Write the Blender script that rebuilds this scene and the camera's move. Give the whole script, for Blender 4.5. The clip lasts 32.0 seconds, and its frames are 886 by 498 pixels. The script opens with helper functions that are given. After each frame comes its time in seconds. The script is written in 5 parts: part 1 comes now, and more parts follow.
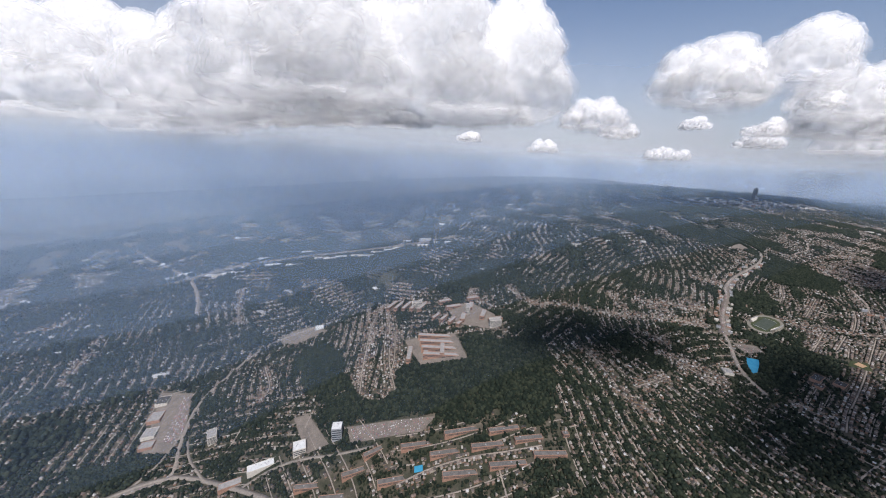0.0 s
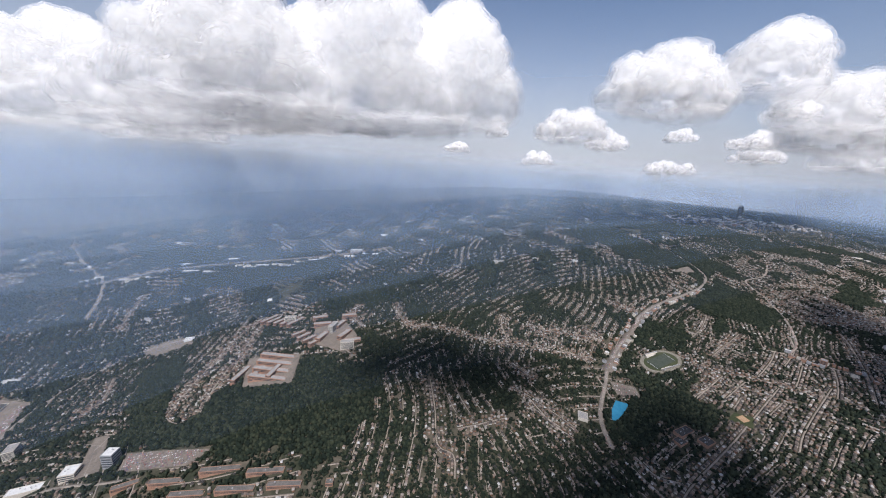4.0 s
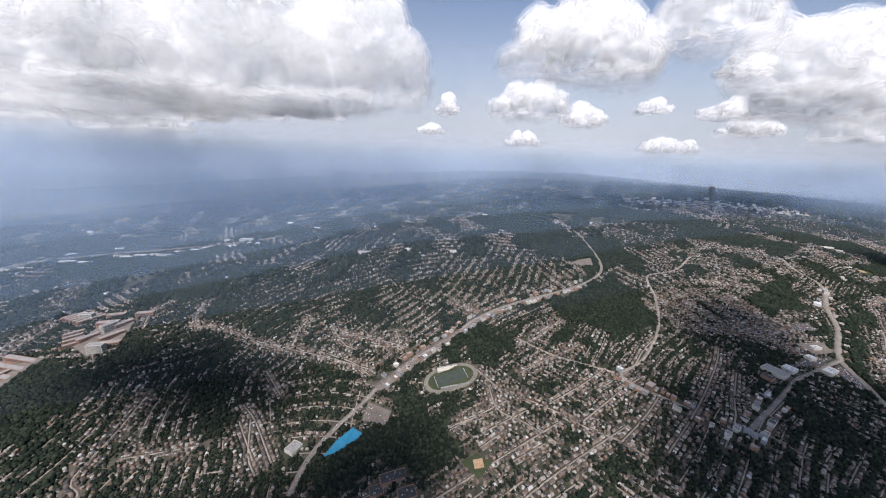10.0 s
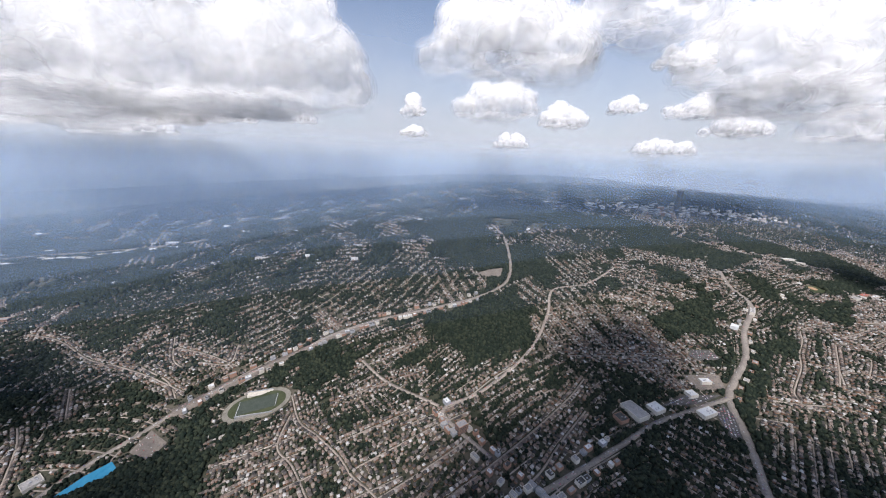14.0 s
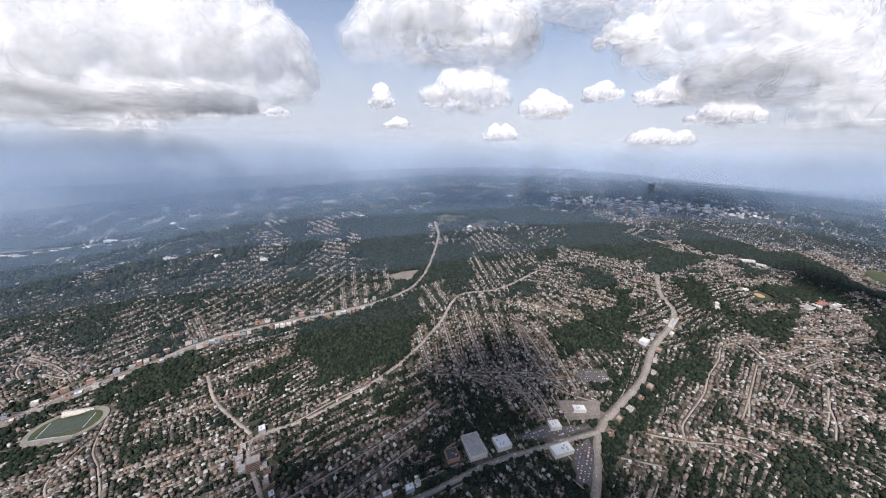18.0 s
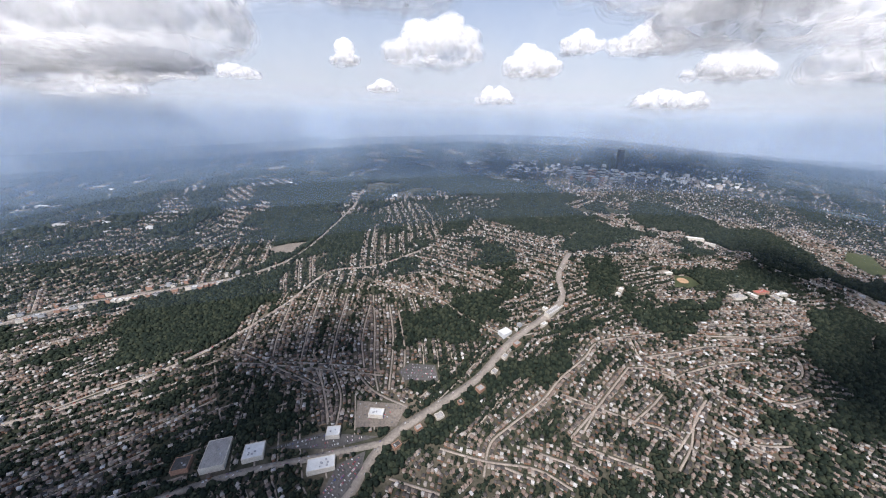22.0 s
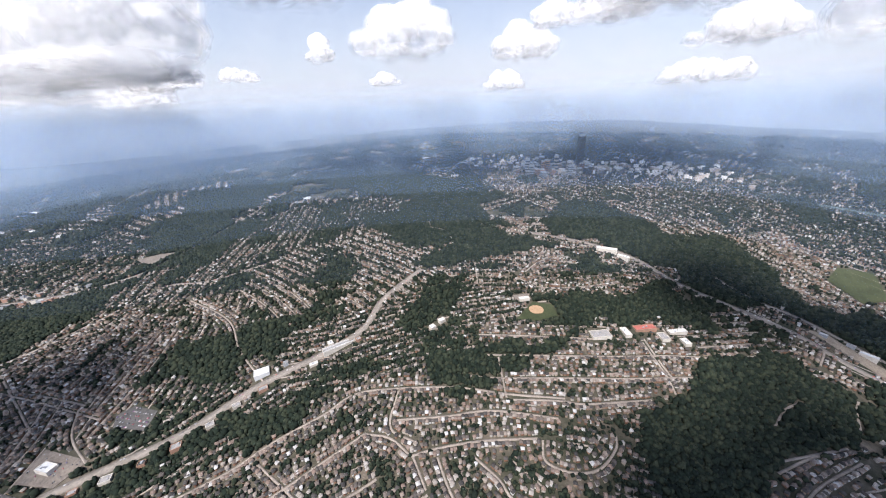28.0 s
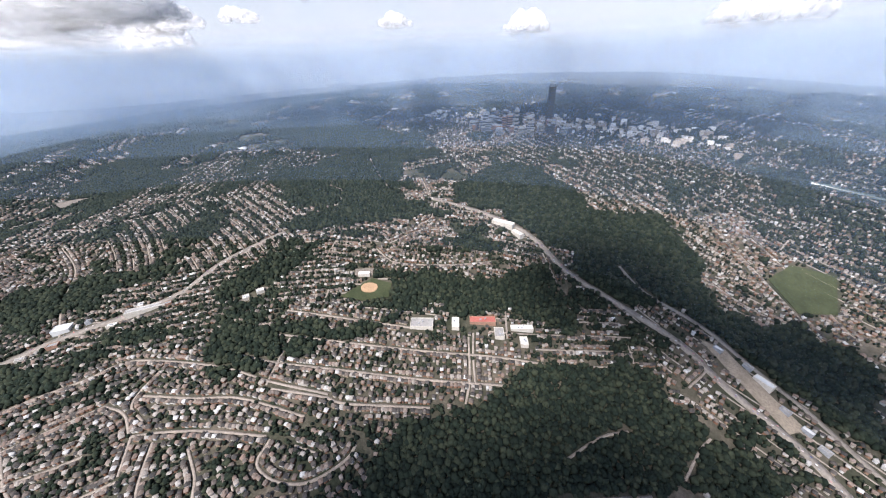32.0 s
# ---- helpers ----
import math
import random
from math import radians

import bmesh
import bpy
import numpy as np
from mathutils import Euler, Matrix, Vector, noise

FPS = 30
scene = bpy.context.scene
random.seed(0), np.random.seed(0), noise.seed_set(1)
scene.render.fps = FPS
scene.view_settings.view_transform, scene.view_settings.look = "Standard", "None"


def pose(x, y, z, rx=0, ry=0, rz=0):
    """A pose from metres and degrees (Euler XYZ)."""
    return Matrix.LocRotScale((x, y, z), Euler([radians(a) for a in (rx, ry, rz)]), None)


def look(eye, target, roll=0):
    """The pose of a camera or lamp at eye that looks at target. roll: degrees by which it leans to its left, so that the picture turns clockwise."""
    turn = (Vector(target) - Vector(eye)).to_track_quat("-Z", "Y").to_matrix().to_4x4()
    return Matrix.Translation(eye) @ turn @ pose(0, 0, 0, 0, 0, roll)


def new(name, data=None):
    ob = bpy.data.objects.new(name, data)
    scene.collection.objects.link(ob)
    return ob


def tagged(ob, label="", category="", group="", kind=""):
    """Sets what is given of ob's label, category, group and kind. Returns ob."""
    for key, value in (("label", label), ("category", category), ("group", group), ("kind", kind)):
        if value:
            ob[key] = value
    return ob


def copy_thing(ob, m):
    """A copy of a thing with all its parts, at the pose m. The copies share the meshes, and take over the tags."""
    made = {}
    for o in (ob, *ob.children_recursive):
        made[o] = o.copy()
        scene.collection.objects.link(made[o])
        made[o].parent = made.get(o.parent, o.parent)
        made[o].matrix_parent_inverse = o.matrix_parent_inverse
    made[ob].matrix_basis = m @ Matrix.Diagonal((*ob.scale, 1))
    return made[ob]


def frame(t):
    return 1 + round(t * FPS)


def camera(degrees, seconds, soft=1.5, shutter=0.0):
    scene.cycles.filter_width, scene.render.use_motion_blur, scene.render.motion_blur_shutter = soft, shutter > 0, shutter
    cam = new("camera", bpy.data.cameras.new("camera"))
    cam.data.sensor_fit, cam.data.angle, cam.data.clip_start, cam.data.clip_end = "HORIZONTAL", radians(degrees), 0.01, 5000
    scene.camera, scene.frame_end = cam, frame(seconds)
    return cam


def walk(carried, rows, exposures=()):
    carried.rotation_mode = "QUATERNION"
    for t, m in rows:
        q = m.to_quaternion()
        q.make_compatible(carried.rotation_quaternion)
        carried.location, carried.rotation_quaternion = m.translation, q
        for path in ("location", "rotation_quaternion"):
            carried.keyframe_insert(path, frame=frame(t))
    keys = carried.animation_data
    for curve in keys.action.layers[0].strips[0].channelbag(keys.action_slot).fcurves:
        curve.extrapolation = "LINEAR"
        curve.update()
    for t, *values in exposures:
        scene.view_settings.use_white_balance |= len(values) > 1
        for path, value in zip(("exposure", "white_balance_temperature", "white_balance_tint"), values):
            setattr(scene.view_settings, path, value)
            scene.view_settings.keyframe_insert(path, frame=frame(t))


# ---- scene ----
PATH = [
    (0, (-111.16, -15.99, 134.41), (-105.58, 80.41, 108.42), 2.40),
    (0.5, (-92.91, -14.43, 135.48), (-88.54, 82.51, 111.33), 2.15),
    (1, (-74.62, -12.55, 136.49), (-71.49, 84.73, 113.54), 2.06),
    (1.5, (-56.11, -9.93, 137.25), (-54.14, 87.45, 114.59), 2.26),
    (2, (-37.27, -6.68, 137.96), (-36.20, 90.59, 114.80), 2.64),
    (2.5, (-18.54, -3.16, 138.61), (-18.05, 93.97, 114.85), 2.97),
    (3, (-0.00, 0.00, 139.51), (-0.00, 97.02, 115.30), 3.15),
    (3.5, (18.01, 2.68, 140.58), (17.62, 99.73, 116.46), 3.30),
    (5.5, (86.04, 12.14, 143.64), (84.04, 109.91, 122.71), 3.37),
    (6, (103.20, 16.45, 144.20), (100.38, 114.09, 122.79), 3.41),
    (6.5, (120.50, 22.08, 144.75), (116.93, 119.46, 122.32), 3.63),
    (7, (137.60, 28.13, 145.17), (133.36, 125.28, 121.86), 3.54),
    (7.5, (154.25, 34.31, 145.30), (149.30, 131.13, 120.78), 3.10),
    (8, (170.44, 40.60, 145.04), (164.79, 137.00, 119.06), 2.70),
    (8.5, (186.50, 46.85, 144.47), (180.27, 142.95, 117.55), 2.34),
    (9, (202.75, 52.89, 143.76), (195.94, 148.87, 116.55), 2.23),
    (9.5, (219.07, 58.67, 143.16), (211.62, 154.53, 115.67), 2.20),
    (10, (235.35, 64.32, 142.71), (227.23, 160.01, 114.82), 2.13),
    (10.5, (251.70, 69.79, 142.49), (242.91, 165.37, 114.44), 1.90),
    (11, (267.99, 75.02, 142.64), (258.54, 170.73, 115.27), 1.45),
    (11.5, (284.03, 80.29, 142.87), (273.99, 176.25, 116.58), 1.20),
    (12, (299.90, 85.74, 143.26), (289.26, 181.74, 117.34), 1.46),
    (12.5, (315.61, 91.51, 143.64), (304.41, 187.29, 117.17), 2.00),
    (13, (331.38, 97.17, 143.99), (319.55, 192.72, 116.96), 2.21),
    (13.5, (346.99, 102.66, 144.19), (334.57, 198.10, 117.04), 2.10),
    (14, (361.88, 108.05, 144.12), (348.84, 203.43, 117.05), 2.02),
    (14.5, (375.19, 113.23, 144.07), (361.57, 208.62, 117.33), 2.01),
    (16.5, (420.27, 133.79, 145.05), (405.40, 228.51, 116.64), 1.19),
    (17, (432.83, 139.45, 145.63), (417.32, 233.93, 116.78), 1.15),
    (17.5, (446.54, 145.84, 146.24), (430.23, 240.14, 117.24), 1.29),
    (18, (460.70, 153.01, 146.21), (443.84, 247.20, 117.16), 1.40),
    (18.5, (475.24, 160.59, 145.37), (457.81, 254.51, 115.78), 1.53),
    (19, (489.47, 168.53, 143.84), (471.52, 262.04, 113.28), 1.36),
    (19.5, (503.25, 176.32, 142.07), (484.64, 269.21, 110.07), 1.09),
    (20, (516.57, 184.14, 140.25), (497.42, 276.30, 106.49), 0.87),
    (20.5, (529.71, 191.73, 138.60), (510.07, 283.22, 103.33), 0.72),
    (21, (542.78, 198.99, 137.39), (522.69, 289.88, 100.84), 0.75),
    (21.5, (555.55, 205.88, 136.77), (534.88, 296.36, 99.52), 1.07),
    (22, (567.88, 212.39, 136.71), (546.42, 302.70, 99.52), 1.38),
    (22.5, (580.07, 218.73, 137.03), (557.48, 308.75, 99.80), 1.65),
    (23, (592.02, 225.40, 137.10), (568.36, 314.82, 99.09), 1.94),
    (23.5, (603.86, 232.34, 136.99), (579.28, 320.77, 97.30), 2.11),
    (24, (616.14, 239.59, 136.71), (590.82, 326.73, 94.70), 2.18),
    (24.5, (628.98, 246.72, 136.64), (602.71, 332.66, 92.78), 2.17),
    (25, (641.84, 254.05, 136.69), (614.49, 339.26, 92.07), 2.14),
    (25.5, (653.48, 261.38, 136.87), (625.30, 346.31, 92.23), 2.24),
    (27.5, (692.05, 289.87, 138.40), (658.59, 375.37, 98.76), -0.95),
    (28, (702.27, 297.14, 138.19), (667.07, 381.90, 98.49), -2.17),
    (28.5, (712.58, 304.90, 137.21), (676.04, 388.61, 96.48), -2.85),
    (29, (722.95, 313.07, 135.61), (685.47, 395.63, 93.44), -2.71),
    (29.5, (733.30, 321.73, 133.71), (695.19, 403.02, 89.68), -2.03),
    (30, (744.08, 330.68, 131.89), (705.53, 410.46, 85.53), -1.34),
    (30.5, (755.23, 339.66, 130.43), (716.30, 418.06, 82.07), -0.94),
    (31, (766.46, 348.52, 129.46), (726.89, 425.67, 79.64), -0.91),
    (31.5, (777.38, 357.33, 128.86), (736.65, 433.35, 78.22), -1.16),
    (32, (788.00, 365.97, 128.49), (745.50, 441.04, 77.91), -1.55),
]
TERRAIN_POLY = [13.7, 88.3, 24.6, -34.7, 6.8, 31.3, 30.6, -12.9, -0.7, -121.1, -96.4, 39.3, -21.5, 19.3, 55.7]
TERRAIN_HILLS = [
    (-300, 120, -21.5),
    (-300, 250, -11.8),
    (-300, 380, 3.2),
    (-170, 120, -4.7),
    (-170, 250, 7.5),
    (-170, 380, -3.9),
    (-40, 120, 9.6),
    (-40, 250, 14.4),
    (-40, 380, -5.8),
    (90, 120, -10.2),
    (90, 250, -6.2),
    (90, 380, 7.7),
    (90, 510, 6.9),
    (90, 640, 0.3),
    (220, 120, -3.6),
    (220, 250, -8.5),
    (220, 380, 1.1),
    (220, 510, 7.3),
    (220, 640, 1.0),
    (350, 120, 13.1),
    (350, 250, -0.2),
    (350, 380, -9.5),
    (350, 510, -3.4),
    (480, 250, -7.8),
    (480, 380, 1.4),
    (480, 510, 5.3),
    (610, 250, -14.5),
    (610, 380, -0.7),
    (610, 510, -2.2),
    (610, 640, -3.9),
    (740, 250, -6.4),
    (740, 380, 5.9),
    (740, 510, 3.5),
    (740, 640, 0.4),
    (870, 380, -21.0),
    (870, 510, -16.3),
    (870, 640, 1.7),
    (1000, 510, -14.5),
]
EXPOSURES = [(0.0, -0.3, 6250, 13), (12.0, -0.1, 6250, 13), (24.0, 0.15, 6250, 13), (32.0, 0.36, 6250, 13)]
# tinted see-through sheets that stand in for distance haze: distance from the flight line, share that each hides,
# height of its fading edge over the haze top, colour
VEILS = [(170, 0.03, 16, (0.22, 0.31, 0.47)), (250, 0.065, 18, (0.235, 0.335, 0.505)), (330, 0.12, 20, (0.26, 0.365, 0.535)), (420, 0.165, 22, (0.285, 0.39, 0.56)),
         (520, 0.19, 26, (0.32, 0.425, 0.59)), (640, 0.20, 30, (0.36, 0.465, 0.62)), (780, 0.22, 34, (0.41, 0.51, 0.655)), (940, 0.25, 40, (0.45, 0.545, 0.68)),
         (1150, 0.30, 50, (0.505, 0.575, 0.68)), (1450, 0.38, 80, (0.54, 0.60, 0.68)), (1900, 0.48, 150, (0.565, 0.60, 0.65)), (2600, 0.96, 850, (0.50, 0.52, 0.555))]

# ---- camera ----
cam = camera(108.0, 32.0, soft=1.08)
walk(cam, [(t, look(eye, target, roll)) for t, eye, target, roll in PATH], EXPOSURES)

# ---- sky and sun ----
SUN_ELEVATION, SUN_AZIMUTH = 54.0, 182.0        # degrees; azimuth clockwise from +y
world = bpy.data.worlds.new("summer_sky")
scene.world = world
world.use_nodes = True
wn, wl = world.node_tree.nodes, world.node_tree.links
sky = wn.new("ShaderNodeTexSky")
sky.sky_type, sky.sun_disc = "NISHITA", False
sky.sun_elevation, sky.sun_rotation = radians(SUN_ELEVATION), radians(SUN_AZIMUTH)
sky.air_density, sky.dust_density, sky.ozone_density, sky.altitude = 1.0, 2.0, 1.5, 600
wn["Background"].inputs["Strength"].default_value = 0.145
scene.cycles.transparent_max_bounces = 48
wl.new(sky.outputs[0], wn["Background"].inputs["Color"])

sun_dir = Vector((math.sin(radians(SUN_AZIMUTH)) * math.cos(radians(SUN_ELEVATION)),
                  math.cos(radians(SUN_AZIMUTH)) * math.cos(radians(SUN_ELEVATION)),
                  math.sin(radians(SUN_ELEVATION))))
sun = new("sun", bpy.data.lights.new("sun", "SUN"))
sun.data.energy, sun.data.angle, sun.data.color = 5.0, radians(2.0), (1.0, 0.945, 0.875)
sun.matrix_world = look(sun_dir * 2000, (0, 0, 0))

# ---- materials ----
def material(name, colour, rough=0.9, spec=0.2):
    m = bpy.data.materials.new(name)
    m.use_nodes = True
    b = m.node_tree.nodes["Principled BSDF"]
    b.inputs["Base Color"].default_value = (*colour, 1)
    b.inputs["Roughness"].default_value = rough
    b.inputs["Specular IOR Level"].default_value = spec
    return m

def ramp_node(nt, stops):
    r = nt.nodes.new("ShaderNodeValToRGB")
    e = r.color_ramp.elements
    while len(e) < len(stops):
        e.new(0.5)
    for el, (p, c) in zip(e, stops):
        el.position, el.color = p, (*c, 1)
    return r

def noise_node(nt, scale, detail=4.0, rough=0.6, vec=None):
    n = nt.nodes.new("ShaderNodeTexNoise")
    n.inputs["Scale"].default_value = scale
    n.inputs["Detail"].default_value = detail
    n.inputs["Roughness"].default_value = rough
    if vec is not None:
        nt.links.new(vec, n.inputs["Vector"])
    return n

def varied(name, stops, scale=0.4, source="noise", rough=0.9, bump=0.0, fine=None, spec=0.2, contrast=None):
    """A material whose colour runs through stops by noise, by piece of a mesh or by object, with finer noise over it."""
    m = material(name, (0.2, 0.2, 0.2), rough, spec)
    nt = m.node_tree
    b = nt.nodes["Principled BSDF"]
    pos = nt.nodes.new("ShaderNodeNewGeometry")
    if source == "noise":
        n = noise_node(nt, scale, 6, 0.62, pos.outputs["Position"])
        fac = n.outputs["Fac"]
    elif source == "island":
        fac = pos.outputs["Random Per Island"]
    else:
        fac = nt.nodes.new("ShaderNodeObjectInfo").outputs["Random"]
    r = ramp_node(nt, stops)
    nt.links.new(fac, r.inputs[0])
    out = r.outputs[0]
    if fine:
        n2 = noise_node(nt, fine, 5, 0.7, pos.outputs["Position"])
        mix = nt.nodes.new("ShaderNodeMix")
        mix.data_type, mix.blend_type = "RGBA", "MULTIPLY"
        mix.inputs["Factor"].default_value = 0.75
        r2 = ramp_node(nt, contrast or [(0.3, (0.55, 0.55, 0.55)), (0.7, (1.35, 1.35, 1.35))])
        nt.links.new(n2.outputs["Fac"], r2.inputs[0])
        nt.links.new(out, mix.inputs["A"])
        nt.links.new(r2.outputs[0], mix.inputs["B"])
        out = mix.outputs["Result"]
        if bump:
            bn = nt.nodes.new("ShaderNodeBump")
            bn.inputs["Strength"].default_value = bump
            bn.inputs["Distance"].default_value = 0.6
            nt.links.new(n2.outputs["Fac"], bn.inputs["Height"])
            nt.links.new(bn.outputs[0], b.inputs["Normal"])
    nt.links.new(out, b.inputs["Base Color"])
    return m

GROUND = varied("grass_and_yards", [(0.28, (0.02, 0.027, 0.017)), (0.42, (0.04, 0.044, 0.028)), (0.55, (0.082, 0.074, 0.055)), (0.74, (0.17, 0.14, 0.11))],
                0.05, fine=0.9, bump=0.4)
LEAVES = varied("tree_leaves", [(0.0, (0.008, 0.0135, 0.0095)), (0.5, (0.0145, 0.0225, 0.0145)), (1.0, (0.038, 0.045, 0.027))], source="island", fine=1.6)
LEAVES_ONE = varied("tree_leaves_single", [(0.0, (0.009, 0.0145, 0.010)), (0.5, (0.0155, 0.0235, 0.015)), (1.0, (0.038, 0.045, 0.027))], source="object", fine=1.6)
BARK = varied("bark", [(0.3, (0.06, 0.045, 0.03)), (0.7, (0.11, 0.085, 0.06))], 2.0)
WALLS = varied("house_walls", [(0.0, (0.20, 0.105, 0.07)), (0.25, (0.26, 0.155, 0.105)), (0.45, (0.32, 0.245, 0.18)), (0.62, (0.40, 0.35, 0.29)), (0.82, (0.52, 0.49, 0.45)), (1.0, (0.62, 0.61, 0.585))], source="island", fine=2.5)
ROOFS = varied("house_roofs", [(0.0, (0.045, 0.043, 0.042)), (0.28, (0.09, 0.08, 0.073)), (0.5, (0.155, 0.126, 0.108)), (0.66, (0.22, 0.16, 0.13)), (0.82, (0.26, 0.222, 0.19)), (0.94, (0.35, 0.32, 0.29)), (1.0, (0.50, 0.49, 0.48))], source="island", fine=2.0)
STREET = varied("street_concrete", [(0.3, (0.22, 0.19, 0.165)), (0.7, (0.38, 0.325, 0.275))], 0.12, fine=1.2)
ASPHALT = varied("road_asphalt", [(0.3, (0.19, 0.168, 0.146)), (0.7, (0.30, 0.262, 0.224))], 0.1, fine=1.0)
CLOUD = bpy.data.materials.new("cloud_vapour")
CLOUD.use_nodes = True
cn, cl = CLOUD.node_tree.nodes, CLOUD.node_tree.links
cn.remove(cn["Principled BSDF"])
c_dif, c_trl, c_mix = cn.new("ShaderNodeBsdfDiffuse"), cn.new("ShaderNodeBsdfTranslucent"), cn.new("ShaderNodeMixShader")
c_dif.inputs["Color"].default_value, c_trl.inputs["Color"].default_value = (0.92, 0.92, 0.925, 1), (0.965, 0.965, 0.97, 1)
c_mix.inputs[0].default_value = 0.8
c_geo = cn.new("ShaderNodeNewGeometry")
c_noise = noise_node(CLOUD.node_tree, 0.07, 4, 0.55, c_geo.outputs["Position"])
c_bump = cn.new("ShaderNodeBump")
c_bump.inputs["Strength"].default_value, c_bump.inputs["Distance"].default_value = 0.3, 4.0
cl.new(c_noise.outputs["Fac"], c_bump.inputs["Height"])
cl.new(c_bump.outputs[0], c_dif.inputs["Normal"])
cl.new(c_bump.outputs[0], c_trl.inputs["Normal"])
cl.new(c_dif.outputs[0], c_mix.inputs[1])
cl.new(c_trl.outputs[0], c_mix.inputs[2])
# the base is made see-through: bright sky behind lightens its dark underside
c_z, c_at, c_high = cn.new("ShaderNodeSeparateXYZ"), cn.new("ShaderNodeSeparateXYZ"), cn.new("ShaderNodeMath")
c_base_fade, c_clear, c_all = cn.new("ShaderNodeMapRange"), cn.new("ShaderNodeBsdfTransparent"), cn.new("ShaderNodeMixShader")
cl.new(c_geo.outputs["Position"], c_z.inputs[0])
c_info, c_share = cn.new("ShaderNodeObjectInfo"), cn.new("ShaderNodeMath")
cl.new(c_info.outputs["Location"], c_at.inputs[0])
c_share.operation = "DIVIDE"
c_high.operation = "SUBTRACT"
cl.new(c_z.outputs["Z"], c_high.inputs[0])
cl.new(c_at.outputs["Z"], c_high.inputs[1])
cl.new(c_high.outputs[0], c_share.inputs[0])
cl.new(c_info.outputs["Alpha"], c_share.inputs[1])
cl.new(c_share.outputs[0], c_base_fade.inputs["Value"])
for key, value in (("From Min", -14.0), ("From Max", 52.0), ("To Min", 0.1), ("To Max", 1.0)):
    c_base_fade.inputs[key].default_value = value
cl.new(c_base_fade.outputs[0], c_all.inputs[0])
cl.new(c_clear.outputs[0], c_all.inputs[1])
cl.new(c_mix.outputs[0], c_all.inputs[2])
cl.new(c_all.outputs[0], cn["Material Output"].inputs["Surface"])

# ---- terrain ----
BASE = (350.0, -420.0)

def terrain(x, y):
    """Height of the ground: broad slopes over bearing and distance, and rounded hills on them."""
    x, y = np.asarray(x, float), np.asarray(y, float)
    dx, dy = x - BASE[0], y - BASE[1]
    u = np.clip(np.arctan2(dx, dy), -1.2, 1.2)
    v = np.log(np.clip(np.hypot(dx, dy), 330, 5200) / 700)
    k, z = 0, 0 * u
    for i in range(5):
        for j in range(5 - i):
            z = z + TERRAIN_POLY[k] * u**i * v**j
            k += 1
    for hx, hy, hz in TERRAIN_HILLS:
        z = z + hz * np.exp(-((x - hx)**2 + (y - hy)**2) / (2 * 110.0**2))
    r = np.hypot(dx, dy)
    far_west, far_east, off_east = np.clip((-u - 0.3) / 0.7, 0, 1), np.clip((u - 0.2) / 0.2, 0, 1) * np.clip((0.7 - u) / 0.2, 0, 1), np.clip((u - 0.6) / 0.3, 0, 1)
    z = z + 60 * far_west * np.clip((r - 950) / 1400, 0, 1.2) - 30 * far_east * np.clip((r - 1700) / 1000, 0, 1.5) + 45 * off_east * np.clip((r - 1100) / 1000, 0, 1.2)
    return z - 0.035 * np.clip(r - 1350, 0, 6000)

def mesh_object(name, verts, faces, mats, mat_index=None, smooth=False, parent=None):
    """verts (N, 3) and faces (M, k) as arrays, or lists of faces of mixed size."""
    me = bpy.data.meshes.new(name)
    if isinstance(faces, np.ndarray):
        k = faces.shape[1]
        me.vertices.add(len(verts))
        me.vertices.foreach_set("co", np.asarray(verts, np.float32).ravel())
        me.loops.add(faces.size)
        me.loops.foreach_set("vertex_index", faces.astype(np.int32).ravel())
        me.polygons.add(len(faces))
        me.polygons.foreach_set("loop_start", np.arange(0, faces.size, k, dtype=np.int32))
        me.update(calc_edges=True)
    else:
        me.from_pydata([tuple(v) for v in verts], [], faces)
    for m in mats if isinstance(mats, (list, tuple)) else [mats]:
        me.materials.append(m)
    if mat_index is not None:
        me.polygons.foreach_set("material_index", np.asarray(mat_index, np.int32))
    if smooth:
        me.polygons.foreach_set("use_smooth", np.ones(len(me.polygons), bool))
    me.update()
    ob = new(name, me)
    if parent is not None:
        ob.parent = parent
    return ob

nu, nv = 420, 260
uu = np.linspace(-math.pi, math.pi, nu + 1)
rr = np.concatenate([[1.0, 150.0], np.geomspace(300, 9000, nv - 2)])
U, R = np.meshgrid(uu, rr)
gx, gy = BASE[0] + R * np.sin(U), BASE[1] + R * np.cos(U)
gz = terrain(gx, gy)
idx = np.arange((nu + 1) * nv).reshape(nv, nu + 1)
gf = np.stack([idx[:-1, :-1], idx[:-1, 1:], idx[1:, 1:], idx[1:, :-1]], -1).reshape(-1, 4)
ground = mesh_object("ground", np.stack([gx, gy, gz], -1).reshape(-1, 3), gf, GROUND, smooth=True)
tagged(ground, "hilly ground of grass, yards and scrub under trees", "ground", kind="structure")

# ---- roads ----
def smooth_line(pts, step=6.0):
    """A curve through the points, sampled every step metres."""
    p = np.array(pts, float)
    q = np.vstack([2 * p[0] - p[1], p, 2 * p[-1] - p[-2]])
    out = []
    for i in range(1, len(q) - 2):
        n = max(2, int(np.hypot(*(q[i + 1] - q[i])) / step))
        t = np.linspace(0, 1, n, endpoint=False)[:, None]
        a, b, c, d = q[i - 1], q[i], q[i + 1], q[i + 2]
        out.append(0.5 * (2 * b + (c - a) * t + (2 * a - 5 * b + 4 * c - d) * t**2 + (3 * b - 3 * c + d - a) * t**3))
    return np.vstack(out + [p[-1:]])

